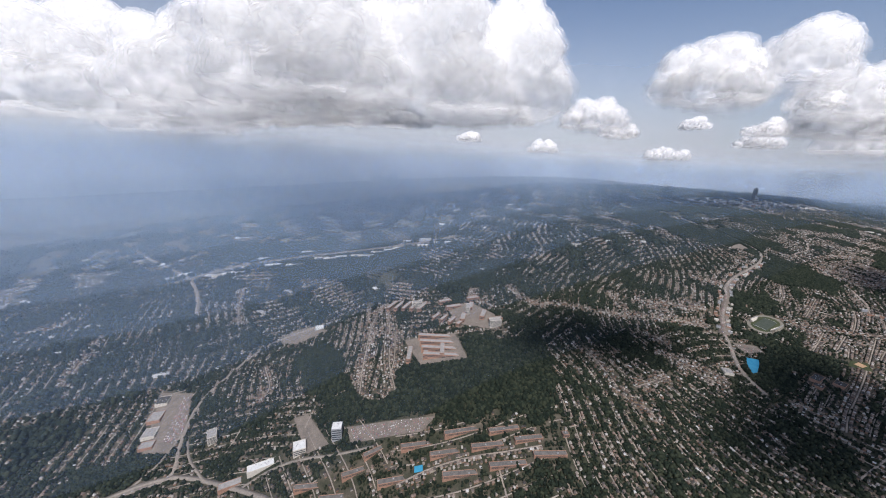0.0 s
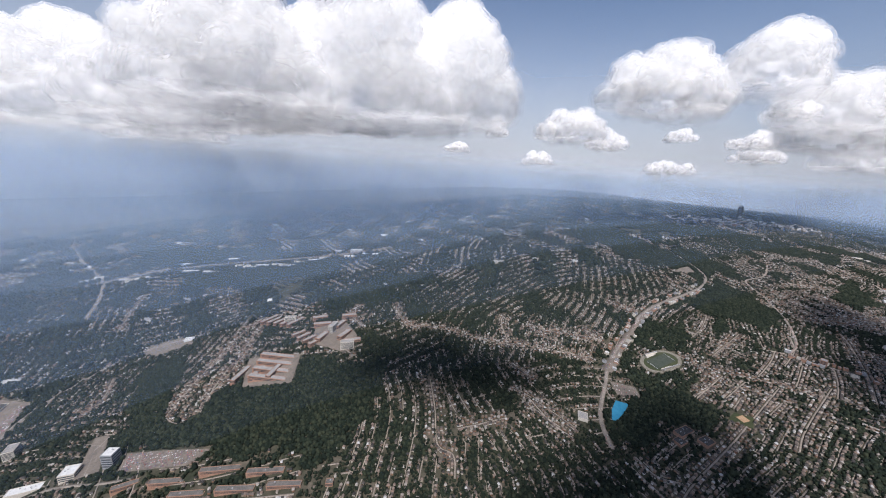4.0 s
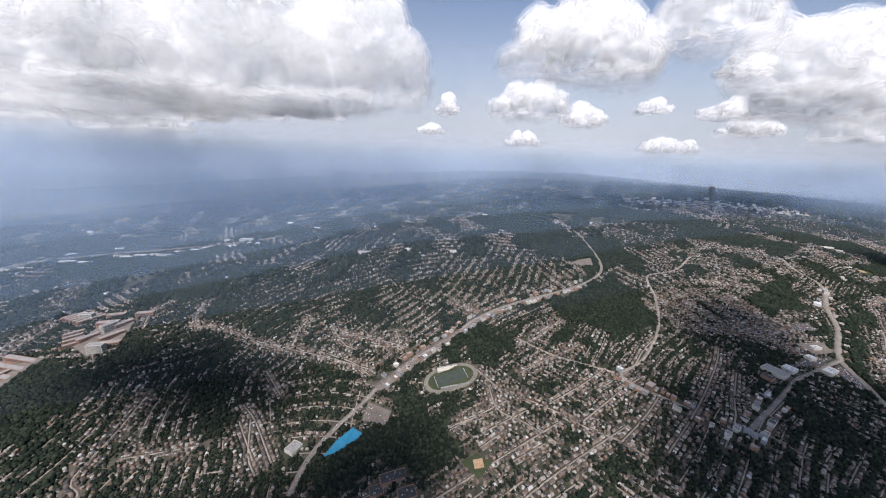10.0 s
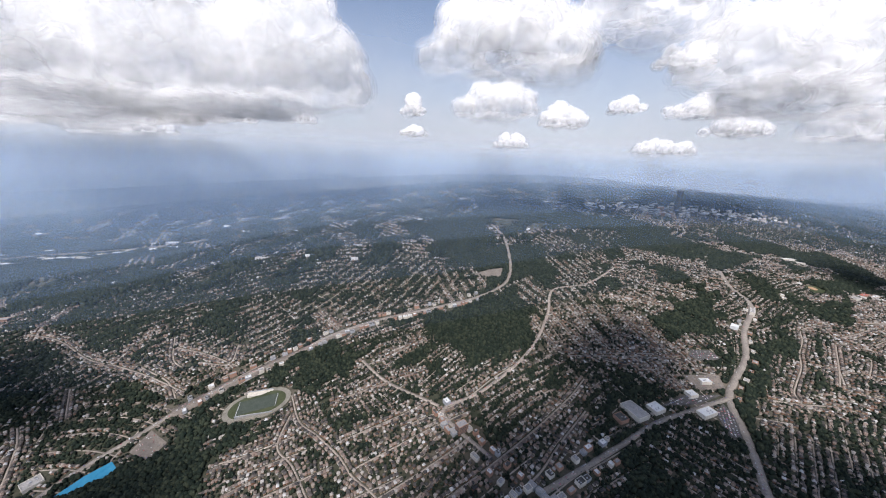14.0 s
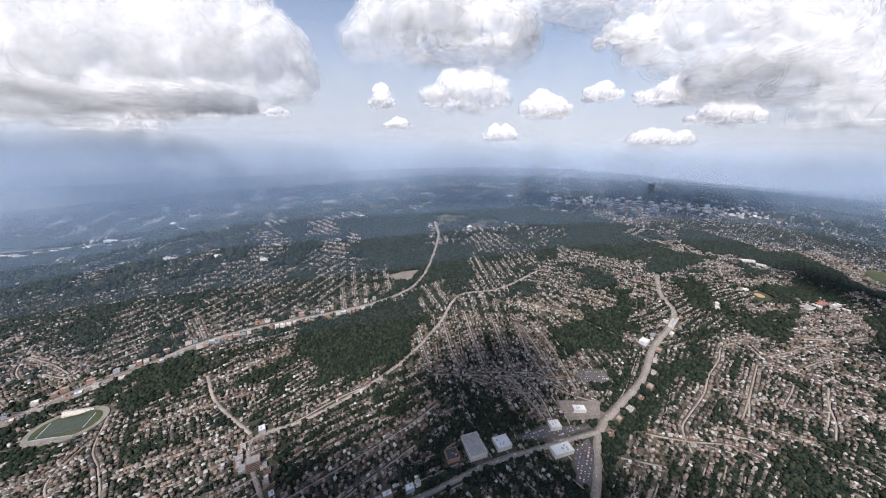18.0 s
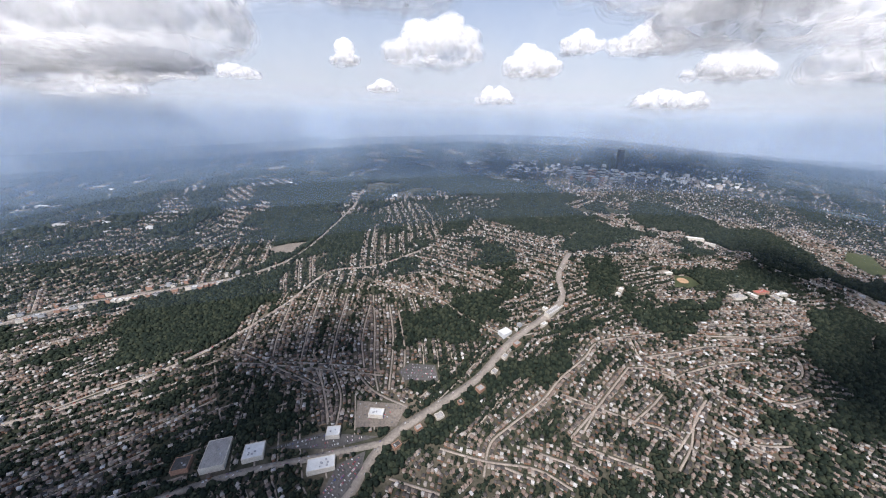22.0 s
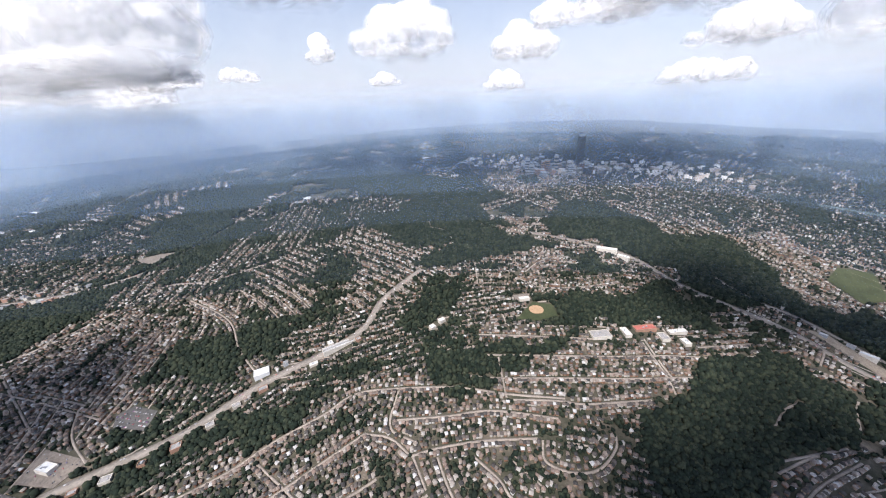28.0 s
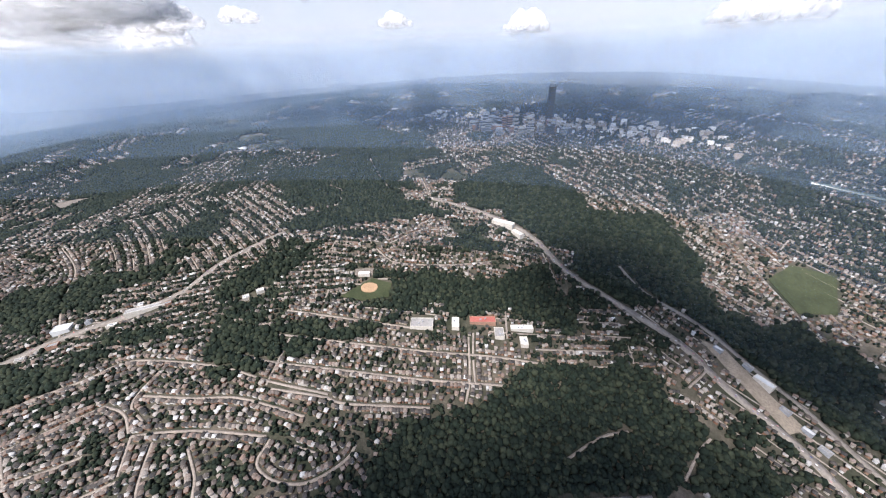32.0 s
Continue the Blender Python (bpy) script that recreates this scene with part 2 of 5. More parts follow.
def strip(line, width, lift=0.25):
    d = np.gradient(line, axis=0)
    d /= np.maximum(np.hypot(d[:, 0], d[:, 1]), 1e-6)[:, None]
    nrm = np.stack([-d[:, 1], d[:, 0]], -1) * width / 2
    l, r = line + nrm, line - nrm
    z = np.maximum(terrain(l[:, 0], l[:, 1]), terrain(r[:, 0], r[:, 1])) + lift
    low = z - lift - 1.0
    v = np.concatenate([np.c_[l, z], np.c_[r, z], np.c_[l, low], np.c_[r, low]])
    n = len(line)
    i = np.arange(n - 1)
    f = np.concatenate([np.stack([n + i, n + i + 1, i + 1, i], -1), np.stack([i, i + 1, 2 * n + i + 1, 2 * n + i], -1),
                        np.stack([3 * n + i, 3 * n + i + 1, n + i + 1, n + i], -1)])
    return v, f

ROADS = [
    ("valley_avenue", 3.0, ASPHALT, [(151, 179), (154, 204), (171, 235), (180, 251), (199, 275), (226, 301), (244, 323), (276, 347), (325, 374), (361, 396), (386, 425), (391, 470), (385, 540), (368, 596)]),
    ("boulevard", 4.0, ASPHALT, [(500, 240), (514, 276), (521, 303), (536, 322), (556, 344), (572, 372), (593, 398), (603, 417), (602, 441), (612, 475)]),
    ("shopping_street", 2.8, ASPHALT, [(521, 304), (497, 292), (465, 275), (437, 254), (394, 222)]),
    ("ridge_road", 2.2, STREET, [(372, 236), (344, 262), (364, 279), (388, 308), (406, 338), (420, 375), (430, 412), (465, 426), (500, 460)]),
    ("side_road", 2.0, STREET, [(341, 266), (304, 282), (280, 300)]),
    ("valley_highway", 3.6, ASPHALT, [(672, 552), (717, 551), (750, 543), (774, 526), (799, 519), (830, 511), (849, 498), (868, 488), (881, 476), (900, 455)]),
    ("railway", 2.0, ASPHALT, [(800, 545), (814, 533), (840, 526), (861, 513), (878, 502), (893, 488), (920, 465)]),
    ("interchange_road", 3.0, ASPHALT, [(-345, 140), (-315, 155), (-302, 161), (-281, 165), (-258, 160), (-226, 148), (-204, 138), (-180, 124)]),
    ("interchange_ramp", 1.6, ASPHALT, [(-252, 157), (-264, 166), (-278, 178), (-289, 193)]),
    ("interchange_ramp", 1.6, ASPHALT, [(-306, 160), (-300, 170), (-297, 182), (-296, 198)]),
    ("interchange_ramp", 1.6, ASPHALT, [(-325, 144), (-300, 148), (-270, 147), (-240, 140), (-215, 128)]),
    ("store_road", 1.6, ASPHALT, [(-226, 148), (-209, 156), (-191, 158), (-165, 155), (-140, 154)]),
    ("yard_highway", 4.0, ASPHALT, [(-640, 560), (-590, 522), (-540, 487), (-490, 455), (-440, 422), (-400, 380), (-375, 340)]),
    ("plaza_road", 2.8, ASPHALT, [(-330, 140), (-308, 156), (-283, 166), (-292, 190), (-300, 222), (-292, 249), (-266, 286), (-208, 306), (-156, 322), (-117, 330)]),
]
ROAD_LINES = []
for name, width, mat, pts in ROADS:
    line = smooth_line(pts)
    ROAD_LINES.append((line, width))
    v, f = strip(line, width)
    tagged(mesh_object(name, v, f, mat), "pale worn asphalt road winding through the suburb", "road", kind="structure")

# ---- plan of woods and neighbourhoods ----
rng = np.random.default_rng(7)
WOODS = [
    [(-131, 224), (-72, 240), (-10, 234), (-4, 184), (-31, 157), (-71, 160), (-128, 169), (-170, 178), (-191, 196), (-208, 219), (-229, 249), (-216, 273), (-184, 256), (-166, 200), (-129, 194)],
    [(188, 242), (215, 240), (228, 218), (233, 195), (203, 195), (187, 186), (163, 185), (168, 203), (192, 225)],
    [(326, 340), (360, 373), (410, 374), (398, 334), (356, 303), (340, 320)],
    [(208, 289), (235, 309), (277, 323), (250, 293), (225, 275)],
    [(305, 352), (352, 387), (397, 416), (386, 364), (372, 334), (337, 333)],
    [(517, 305), (531, 325), (572, 355), (609, 377), (607, 366), (561, 329), (537, 303), (524, 290)],
    [(505, 373), (527, 398), (569, 411), (555, 379), (525, 358), (507, 349)],
    [(739, 415), (768, 451), (787, 471), (810, 486), (830, 480), (854, 476), (873, 471), (758, 403), (743, 406)],
    [(698, 469), (741, 500), (774, 526), (782, 490), (757, 481), (710, 456)],
    [(750, 555), (829, 599), (843, 545), (877, 542), (910, 543), (898, 500), (872, 508), (842, 527), (798, 523), (772, 534)],
    [(542, 568), (560, 610), (604, 646), (619, 586), (662, 538), (697, 540), (672, 511), (639, 495), (615, 471), (615, 499), (613, 535)],
    [(-531, 549), (-273, 536), (-108, 481), (-138, 430), (-278, 405)],
    [(-104, 361), (-55, 397), (23, 412), (-12, 374), (-42, 327)],
    [(377, 415), (441, 445), (427, 508), (368, 510), (347, 444)],
    [(647, 407), (682, 434), (709, 457), (707, 443), (675, 398), (656, 389)],
    [(-348, 157), (-366, 179), (-312, 178), (-299, 162)],
    [(236, 274), (258, 299), (304, 333), (270, 287)],
    [(330, 760), (448, 721), (561, 668), (620, 611), (641, 548), (613, 536), (561, 590), (475, 607), (360, 640)],
    [(690, 640), (747, 621), (768, 592), (825, 598), (838, 555), (805, 520), (750, 548), (684, 560)],
    [(263, 569), (316, 651), (350, 640), (372, 530), (346, 450), (300, 490)],
    [(735, 410), (762, 408), (790, 425), (785, 412), (776, 392), (760, 372), (735, 352), (722, 352), (737, 380), (739, 398)],
    [(516, 540), (548, 566), (612, 530), (612, 500), (585, 500), (550, 520)],
]
# x, y, bearing of the streets as a step (dx, dy), distance between streets, share of lots built
HOODS = [
    (33, 184, 11, -46, 11, 0.75), (60, 215, 20, -40, 11, 0.7), (100, 190, 14, -44, 11, 0.75), (257, 188, 76, 41, 9, 0.95), (249, 216, 26, 18, 9, 0.95), (278, 222, 25, -24, 10, 0.95),
    (289, 297, 47, 68, 9, 0.95), (320, 280, 50, 62, 9, 0.95), (391, 291, 72, 81, 10, 0.95), (350, 262, 60, 75, 9, 0.95), (488, 348, 53, -78, 11, 0.8), (448, 359, 23, -64, 11, 0.85), (498, 363, 25, -44, 10, 0.9),
    (473, 512, 56, -137, 10, 0.95), (440, 480, 50, -130, 10, 0.9), (510, 500, 50, -120, 10, 0.9), (684, 403, 112, 37, 9, 0.95), (625, 352, 25, 36, 9, 0.95), (293, 315, 75, 70, 10, 0.95),
    (300, 260, -49, 44, 9, 0.95), (620, 338, 21, 27, 9, 0.95), (564, 306, 13, 20, 9, 0.95), (676, 345, 14, -9, 9, 0.95), (680, 372, 22, -10, 8, 0.95),
    (635, 364, 13, 8, 9, 0.95), (717, 442, 89, 40, 9, 0.97), (722, 418, 63, 24, 9, 0.95), (760, 460, 89, 40, 9, 0.95), (556, 490, 61, -20, 10, 0.9), (530, 470, 61, -20, 10, 0.9), (856, 554, 37, -18, 8, 0.95), (870, 590, 37, -18, 9, 0.9),
    (712, 497, 48, 18, 9, 0.9), (690, 515, 48, 18, 9, 0.85), (792, 654, 106, -71, 10, 0.9), (840, 680, 106, -71, 10, 0.9), (760, 640, 80, -50, 10, 0.8), (507, 753, 128, 61, 10, 0.85), (570, 720, 128, 61, 10, 0.9), (640, 730, 100, 20, 10, 0.9),
    (-431, 264, -22, 61, 11, 0.85), (-390, 230, -22, 61, 11, 0.8), (-480, 300, -22, 61, 11, 0.8), (-162, 247, -2, 87, 9, 0.95), (-71, 136, 68, 6, 12, 0.4), (-30, 340, 23, 69, 11, 0.9), (40, 350, 40, 50, 11, 0.85),
    (113, 331, 44, 37, 10, 0.9), (150, 300, 30, 50, 10, 0.85), (80, 290, 30, 60, 11, 0.85), (-396, 468, 123, 12, 12, 0.7), (-550, 381, 33, 64, 11, 0.85), (-500, 420, 33, 64, 11, 0.8), (628, 358, 60, 33, 9, 0.95), (684, 420, 74, 39, 9, 0.95),
    (-250, 250, -10, 60, 10, 0.9), (-330, 290, -22, 61, 11, 0.8), (-260, 330, 60, 20, 11, 0.8), (600, 320, 21, 27, 9, 0.95), (640, 330, 21, 27, 9, 0.95), (430, 300, 60, 70, 11, 0.6), (460, 310, 40, -60, 11, 0.6),
    (420, 260, 60, 50, 11, 0.7), (400, 220, 60, 50, 11, 0.7), (480, 240, 50, -40, 11, 0.7), (440, 200, 60, 50, 11, 0.7), (560, 270, 21, 27, 9, 0.9), (650, 300, 20, -14, 9, 0.9), (0, 280, 30, 40, 12, 0.55),
    (150, 125, 14, -44, 11, 0.75), (80, 115, 10, -46, 11, 0.7), (10, 105, 11, -46, 11, 0.75), (215, 150, 76, 41, 9, 0.9),
]
hood = np.array(HOODS, float)
extra = []
for _ in range(900):
    a, d = rng.uniform(-1.35, 1.25), math.exp(rng.uniform(math.log(520), math.log(1500)))
    p = (BASE[0] + d * math.sin(a), BASE[1] + d * math.cos(a))
    near = 70 if d < 900 else 110
    if np.min(np.hypot(hood[:, 0] - p[0], hood[:, 1] - p[1])) > near and (not extra or np.min(np.hypot(*(np.array(extra)[:, :2] - p).T)) > near):
        th = rng.uniform(0, math.pi)
        extra.append((*p, math.cos(th), math.sin(th), rng.uniform(10, 13), rng.uniform(0.35, 0.9)))
hood = np.vstack([hood, np.array(extra)])

def inside(poly, x, y):
    p = np.array(poly, float)
    c = np.zeros(x.shape, bool)
    j = len(p) - 1
    for i in range(len(p)):
        cut = (p[i, 1] > y) != (p[j, 1] > y)
        with np.errstate(divide="ignore", invalid="ignore"):
            xi = (p[j, 0] - p[i, 0]) * (y - p[i, 1]) / (p[j, 1] - p[i, 1]) + p[i, 0]
        c ^= cut & (x < xi)
        j = i
    return c

# a map of what is taken, one cell a metre
X0, Y0, NX, NY = -1000, 60, 2500, 1100
taken = np.zeros((NX, NY), bool)
woods = np.zeros((NX, NY), bool)
cx, cy = np.meshgrid(np.arange(NX) + X0 + 0.5, np.arange(NY) + Y0 + 0.5, indexing="ij")
edge_x = 4.5 * np.sin(cy / 9.1 + 1.3 * np.sin(cx / 17)) + 2.2 * np.sin(cy / 3.7 + cx / 5.3)
edge_y = 4.5 * np.sin(cx / 8.3 + 1.1 * np.sin(cy / 15)) + 2.2 * np.sin(cx / 3.3 - cy / 4.9)
for poly in WOODS:
    woods |= inside(poly, cx + edge_x, cy + edge_y)

def cells(x, y):
    return np.clip((x - X0).astype(int), 0, NX - 1), np.clip((y - Y0).astype(int), 0, NY - 1)

def occupy(x, y, radius):
    k = int(math.ceil(radius))
    ix, iy = cells(np.asarray(x, float), np.asarray(y, float))
    for dx in range(-k, k + 1):
        for dy in range(-k, k + 1):
            if dx * dx + dy * dy <= radius * radius + 0.5:
                taken[np.clip(ix + dx, 0, NX - 1), np.clip(iy + dy, 0, NY - 1)] = True

def free(x, y):
    return ~taken[cells(x, y)]

def wooded(x, y):
    return woods[cells(x, y)]

for line, width in ROAD_LINES:
    n = np.vstack([line[:-1] + (line[1:] - line[:-1]) * t for t in np.linspace(0, 1, 7)])
    occupy(n[:, 0], n[:, 1], width / 2 + 0.4)

# the line over which the land is seen best
NEAR_LINE = np.array([(-114, -16), (-10, 0), (92, 15), (190, 48), (290, 90), (365, 125), (440, 165), (500, 195), (560, 225), (620, 262), (680, 305), (735, 336), (790, 366)], float)

def off_path(x, y):
    """Distance from that line, in plan."""
    d = np.full(x.shape, 1e9)
    for p in NEAR_LINE:
        d = np.minimum(d, np.hypot(x - p[0], y - p[1]))
    return d

def patchy(x, y, size, seed):
    """Smooth noise in 0..1 made of crossed waves."""
    r = np.random.default_rng(seed)
    s = np.zeros(x.shape)
    for _ in range(7):
        a, k = r.uniform(0, 6.28), r.uniform(0.6, 1.8) / size * 6.28
        s += np.sin((x * math.cos(a) + y * math.sin(a)) * k + r.uniform(0, 6.28))
    return 0.5 + s / 7


# ---- summer haze, put into the colour of see-through sheets behind one another, lit by the sun ----
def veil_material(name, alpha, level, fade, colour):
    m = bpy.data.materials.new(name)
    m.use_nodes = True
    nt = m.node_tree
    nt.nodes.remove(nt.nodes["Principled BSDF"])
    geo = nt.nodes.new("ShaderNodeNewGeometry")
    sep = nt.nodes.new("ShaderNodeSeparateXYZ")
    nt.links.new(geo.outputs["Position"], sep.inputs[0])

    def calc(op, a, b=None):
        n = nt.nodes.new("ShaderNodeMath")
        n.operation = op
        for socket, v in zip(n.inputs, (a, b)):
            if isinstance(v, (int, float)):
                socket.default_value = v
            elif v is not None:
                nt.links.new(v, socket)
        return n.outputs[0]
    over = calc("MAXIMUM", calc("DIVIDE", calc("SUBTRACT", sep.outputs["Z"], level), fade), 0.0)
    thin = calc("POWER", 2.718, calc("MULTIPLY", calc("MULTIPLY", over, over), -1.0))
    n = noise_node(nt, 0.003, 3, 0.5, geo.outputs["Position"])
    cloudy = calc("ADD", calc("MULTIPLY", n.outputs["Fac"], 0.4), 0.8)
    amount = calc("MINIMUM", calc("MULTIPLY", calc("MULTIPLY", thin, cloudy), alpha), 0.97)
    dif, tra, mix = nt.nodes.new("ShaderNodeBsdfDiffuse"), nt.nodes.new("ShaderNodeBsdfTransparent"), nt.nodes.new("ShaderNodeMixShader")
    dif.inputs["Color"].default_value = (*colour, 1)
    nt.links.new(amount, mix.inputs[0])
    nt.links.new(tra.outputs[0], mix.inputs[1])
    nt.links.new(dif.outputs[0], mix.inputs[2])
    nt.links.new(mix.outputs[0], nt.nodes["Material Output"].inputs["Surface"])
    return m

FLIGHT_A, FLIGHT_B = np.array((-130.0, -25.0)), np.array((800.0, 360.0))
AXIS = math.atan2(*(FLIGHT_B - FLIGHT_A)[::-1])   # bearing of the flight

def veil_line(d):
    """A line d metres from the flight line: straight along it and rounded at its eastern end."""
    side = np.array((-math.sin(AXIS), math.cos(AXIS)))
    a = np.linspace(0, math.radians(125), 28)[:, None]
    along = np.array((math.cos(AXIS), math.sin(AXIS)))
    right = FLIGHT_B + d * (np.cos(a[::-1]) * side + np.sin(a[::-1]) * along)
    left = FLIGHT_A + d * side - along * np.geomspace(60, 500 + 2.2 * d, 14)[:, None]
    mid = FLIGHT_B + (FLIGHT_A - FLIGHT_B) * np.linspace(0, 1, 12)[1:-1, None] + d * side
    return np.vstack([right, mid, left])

# the outermost sheet also whitens the low sky with its colour
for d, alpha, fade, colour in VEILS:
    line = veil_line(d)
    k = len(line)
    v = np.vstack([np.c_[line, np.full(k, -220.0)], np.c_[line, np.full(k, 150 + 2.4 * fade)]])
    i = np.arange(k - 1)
    ob = mesh_object("haze_tint_sheet", v, np.stack([i, i + 1, k + i + 1, k + i], -1), veil_material("haze", alpha, 118 + 0.012 * d, fade, colour), smooth=True)
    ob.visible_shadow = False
    tagged(ob, "see-through bluish sheet standing in for summer haze", "haze", kind="structure")

# ---- clouds ----
def ico(level):
    bm = bmesh.new()
    bmesh.ops.create_icosphere(bm, subdivisions=level, radius=1.0)
    v = np.array([q.co[:] for q in bm.verts])
    f = np.array([[q.index for q in p.verts] for p in bm.faces])
    bm.free()
    return v, f

BILLOW, CURL = bpy.data.textures.new("billow", "CLOUDS"), bpy.data.textures.new("curl", "CLOUDS")
BILLOW.noise_scale, BILLOW.noise_depth, BILLOW.noise_basis = 24.0, 2, "VORONOI_F1"
CURL.noise_scale, CURL.noise_depth = 9.0, 5
SWELL = bpy.data.textures.new("swell", "CLOUDS")
SWELL.noise_scale, SWELL.noise_depth = 60.0, 2

def wisp_material(name, alpha, scale):
    """Thin vapour at the skin of a cloud, torn by noise."""
    m = CLOUD.copy()
    m.name = name
    nt = m.node_tree
    geo = nt.nodes.new("ShaderNodeNewGeometry")
    n = noise_node(nt, scale, 2, 0.5, geo.outputs["Position"])
    r = ramp_node(nt, [(0.22, (0, 0, 0)), (0.72, (alpha, alpha, alpha))])
    tra, mix = nt.nodes.new("ShaderNodeBsdfTransparent"), nt.nodes.new("ShaderNodeMixShader")
    out = nt.nodes["Material Output"]
    solid = out.inputs["Surface"].links[0].from_socket
    nt.links.new(n.outputs["Fac"], r.inputs[0])
    nt.links.new(r.outputs[0], mix.inputs[0])
    nt.links.new(tra.outputs[0], mix.inputs[1])
    nt.links.new(solid, mix.inputs[2])
    nt.links.new(mix.outputs[0], out.inputs["Surface"])
    return m

WISPS = [("wisp", [wisp_material("cloud_wisp", a, q) for q in (0.045, 0.11)]) for a in (0.7, 0.5, 0.35)]

def cloud(x, y, base, length, depth, height, puffs, seed, turn=0.0, label="white heaped summer cloud with a grey flat base", voxel=None, wisps=True):
    """A heap of billows on a flat base, grown together and curled at its skin."""
    r = np.random.default_rng(seed)
    V, F = ico(3)
    vs, fs, n0 = [], [], 0
    for i in range(puffs):
        a, q = r.uniform(0, 6.28), math.sqrt(r.uniform(0, 1))
        px, py = q * math.cos(a) * length / 2, q * math.sin(a) * depth / 2
        dome = max(0.10, (1 - q**1.6)) * r.uniform(0.55, 1.15)
        pz = (r.uniform(0.0, 0.8) * dome + r.uniform(-0.05, 0.08)) * height
        rad = height * (0.12 + 0.20 * dome * r.uniform(0.6, 1.2))
        p = V * (rad * np.array([1.2, 1.2, 0.9])) + (px, py, pz)
        low = p[:, 2] < 0
        p[low, 2] *= 0.45
        vs.append(p)
        fs.append(F + n0)
        n0 += len(V)
    v = np.vstack(vs)
    c, s = math.cos(turn), math.sin(turn)
    v = np.stack([c * v[:, 0] - s * v[:, 1], s * v[:, 0] + c * v[:, 1], v[:, 2]], -1)
    ob = mesh_object("cloud", v, np.vstack(fs), CLOUD, smooth=True)
    ob.location = (x, y, base)
    ob.color = (1, 1, 1, height / 100)            # the height, for the see-through base
    m = ob.modifiers.new("grown_together", "REMESH")
    m.mode, m.voxel_size, m.use_smooth_shade = "VOXEL", voxel or max(1.2, height / 30), True
    for tex, k in ((SWELL, 0.5), (BILLOW, -0.22), (CURL, 0.09)):
        d = ob.modifiers.new("billows", "DISPLACE")
        d.texture, d.texture_coords, d.strength, d.mid_level = tex, "GLOBAL", k * min(height, 70), 0.4
    for k, (name, mat) in enumerate(WISPS if wisps else ()):
        w = new(name, ob.data)
        w.parent = ob
        w.material_slots[0].link = "OBJECT"
        w.material_slots[0].material = mat[0 if height > 60 else 1]
        m = w.modifiers.new("grown_together", "REMESH")
        m.mode, m.voxel_size, m.use_smooth_shade = "VOXEL", (voxel or max(1.2, height / 30)) * 1.3, True
        for tex, q in ((SWELL, 0.5), (BILLOW, -0.22), (CURL, 0.10)):
            d = w.modifiers.new("billows", "DISPLACE")
            d.texture, d.texture_coords, d.strength, d.mid_level = tex, "GLOBAL", q * min(height, 70), 0.4
        d = w.modifiers.new("outward", "DISPLACE")
        d.strength, d.mid_level = (0.03 + 0.04 * k) * min(height, 110), 0.0
        w.visible_shadow = False
        w.color = (1, 1, 1, height / 100)
    return tagged(ob, label, "cloud", group="clouds in the summer sky")

# x, y, base, length, depth, height, billows, seed, turn
SKY_CLOUDS = [
    (363, 951, 252, 175, 110, 92, 46, 11, 0.0), (376, 575, 262, 190, 110, 100, 44, 12, 0.2), (520, 570, 300, 140, 100, 100, 40, 17, 0.3),
    (700, 610, 252, 200, 120, 120, 60, 16, 0.1), (810, 690, 232, 250, 130, 100, 54, 23, 0.1), (582, 564, 256, 70, 50, 34, 18, 15, 0.0),
    (562, 1167, 250, 150, 80, 66, 30, 14, 0.5), (162, 950, 248, 60, 44, 34, 18, 13, 0.0), (646, 921, 256, 80, 50, 36, 20, 22, 0.0),
    (708, 780, 232, 110, 70, 40, 24, 24, 0.0), (-217, 1043, 236, 130, 70, 50, 26, 25, 0.0), (-164, 838, 222, 130, 70, 46, 26, 26, 0.0),
    (-591, 1009, 222, 220, 110, 70, 36, 27, 0.0), (-420, 960, 226, 260, 90, 60, 40, 28, 0.0), (60, 1379, 226, 120, 66, 44, 22, 40, 0.0),
    (20, 655, 236, 220, 150, 210, 60, 19, 0.0), (-120, 620, 230, 290, 200, 230, 90, 18, 0.0), (-270, 500, 230, 260, 150, 150, 70, 21, 0.2),
    (-470, 640, 222, 360, 200, 200, 90, 20, 0.0), (-330, 780, 224, 400, 150, 90, 80, 30, 0.0), (-760, 760, 210, 520, 300, 190, 90, 31, 0.3),
    (1060, 830, 210, 230, 120, 110, 44, 33, 0.0), (910, 980, 222, 150, 70, 50, 24, 34, 0.0), (430, 1561, 200, 150, 80, 56, 24, 41, 0.0),
    (1000, 1500, 190, 220, 100, 70, 30, 43, 0.0), (-950, 1150, 200, 420, 160, 110, 60, 45, 0.0),
]
for row in SKY_CLOUDS:
    cloud(*row[:8], turn=row[8])

# clouds above the flight whose shade lies on the ground: centre of the shade and its size
SHADE = [(45, 252, 145, 50, 0.1), (440, 258, 190, 84, 0.3), (462, 338, 100, 58, 0.4), (520, 245, 150, 100, 0.2), (400, 215, 150, 66, 0.3), (195, 198, 66, 34, 0), (757, 393, 60, 22, 0),
         (806, 432, 150, 50, 0.5), (800, 535, 95, 70, 0), (868, 536, 110, 30, 0), (160, 160, 150, 64, 0.1)]
for i, (x, y, w, d, a) in enumerate(SHADE):
    h = 900
    back = (h + 32 - float(terrain(x, y))) / sun_dir.z
    cloud(x + sun_dir.x * back, y + sun_dir.y * back, h, w, d, 60, max(34, int(w * d / 80)), 60 + i, label="small summer cloud drifting high over the suburb", voxel=4, wisps=False, turn=a).color[3] = 0.4

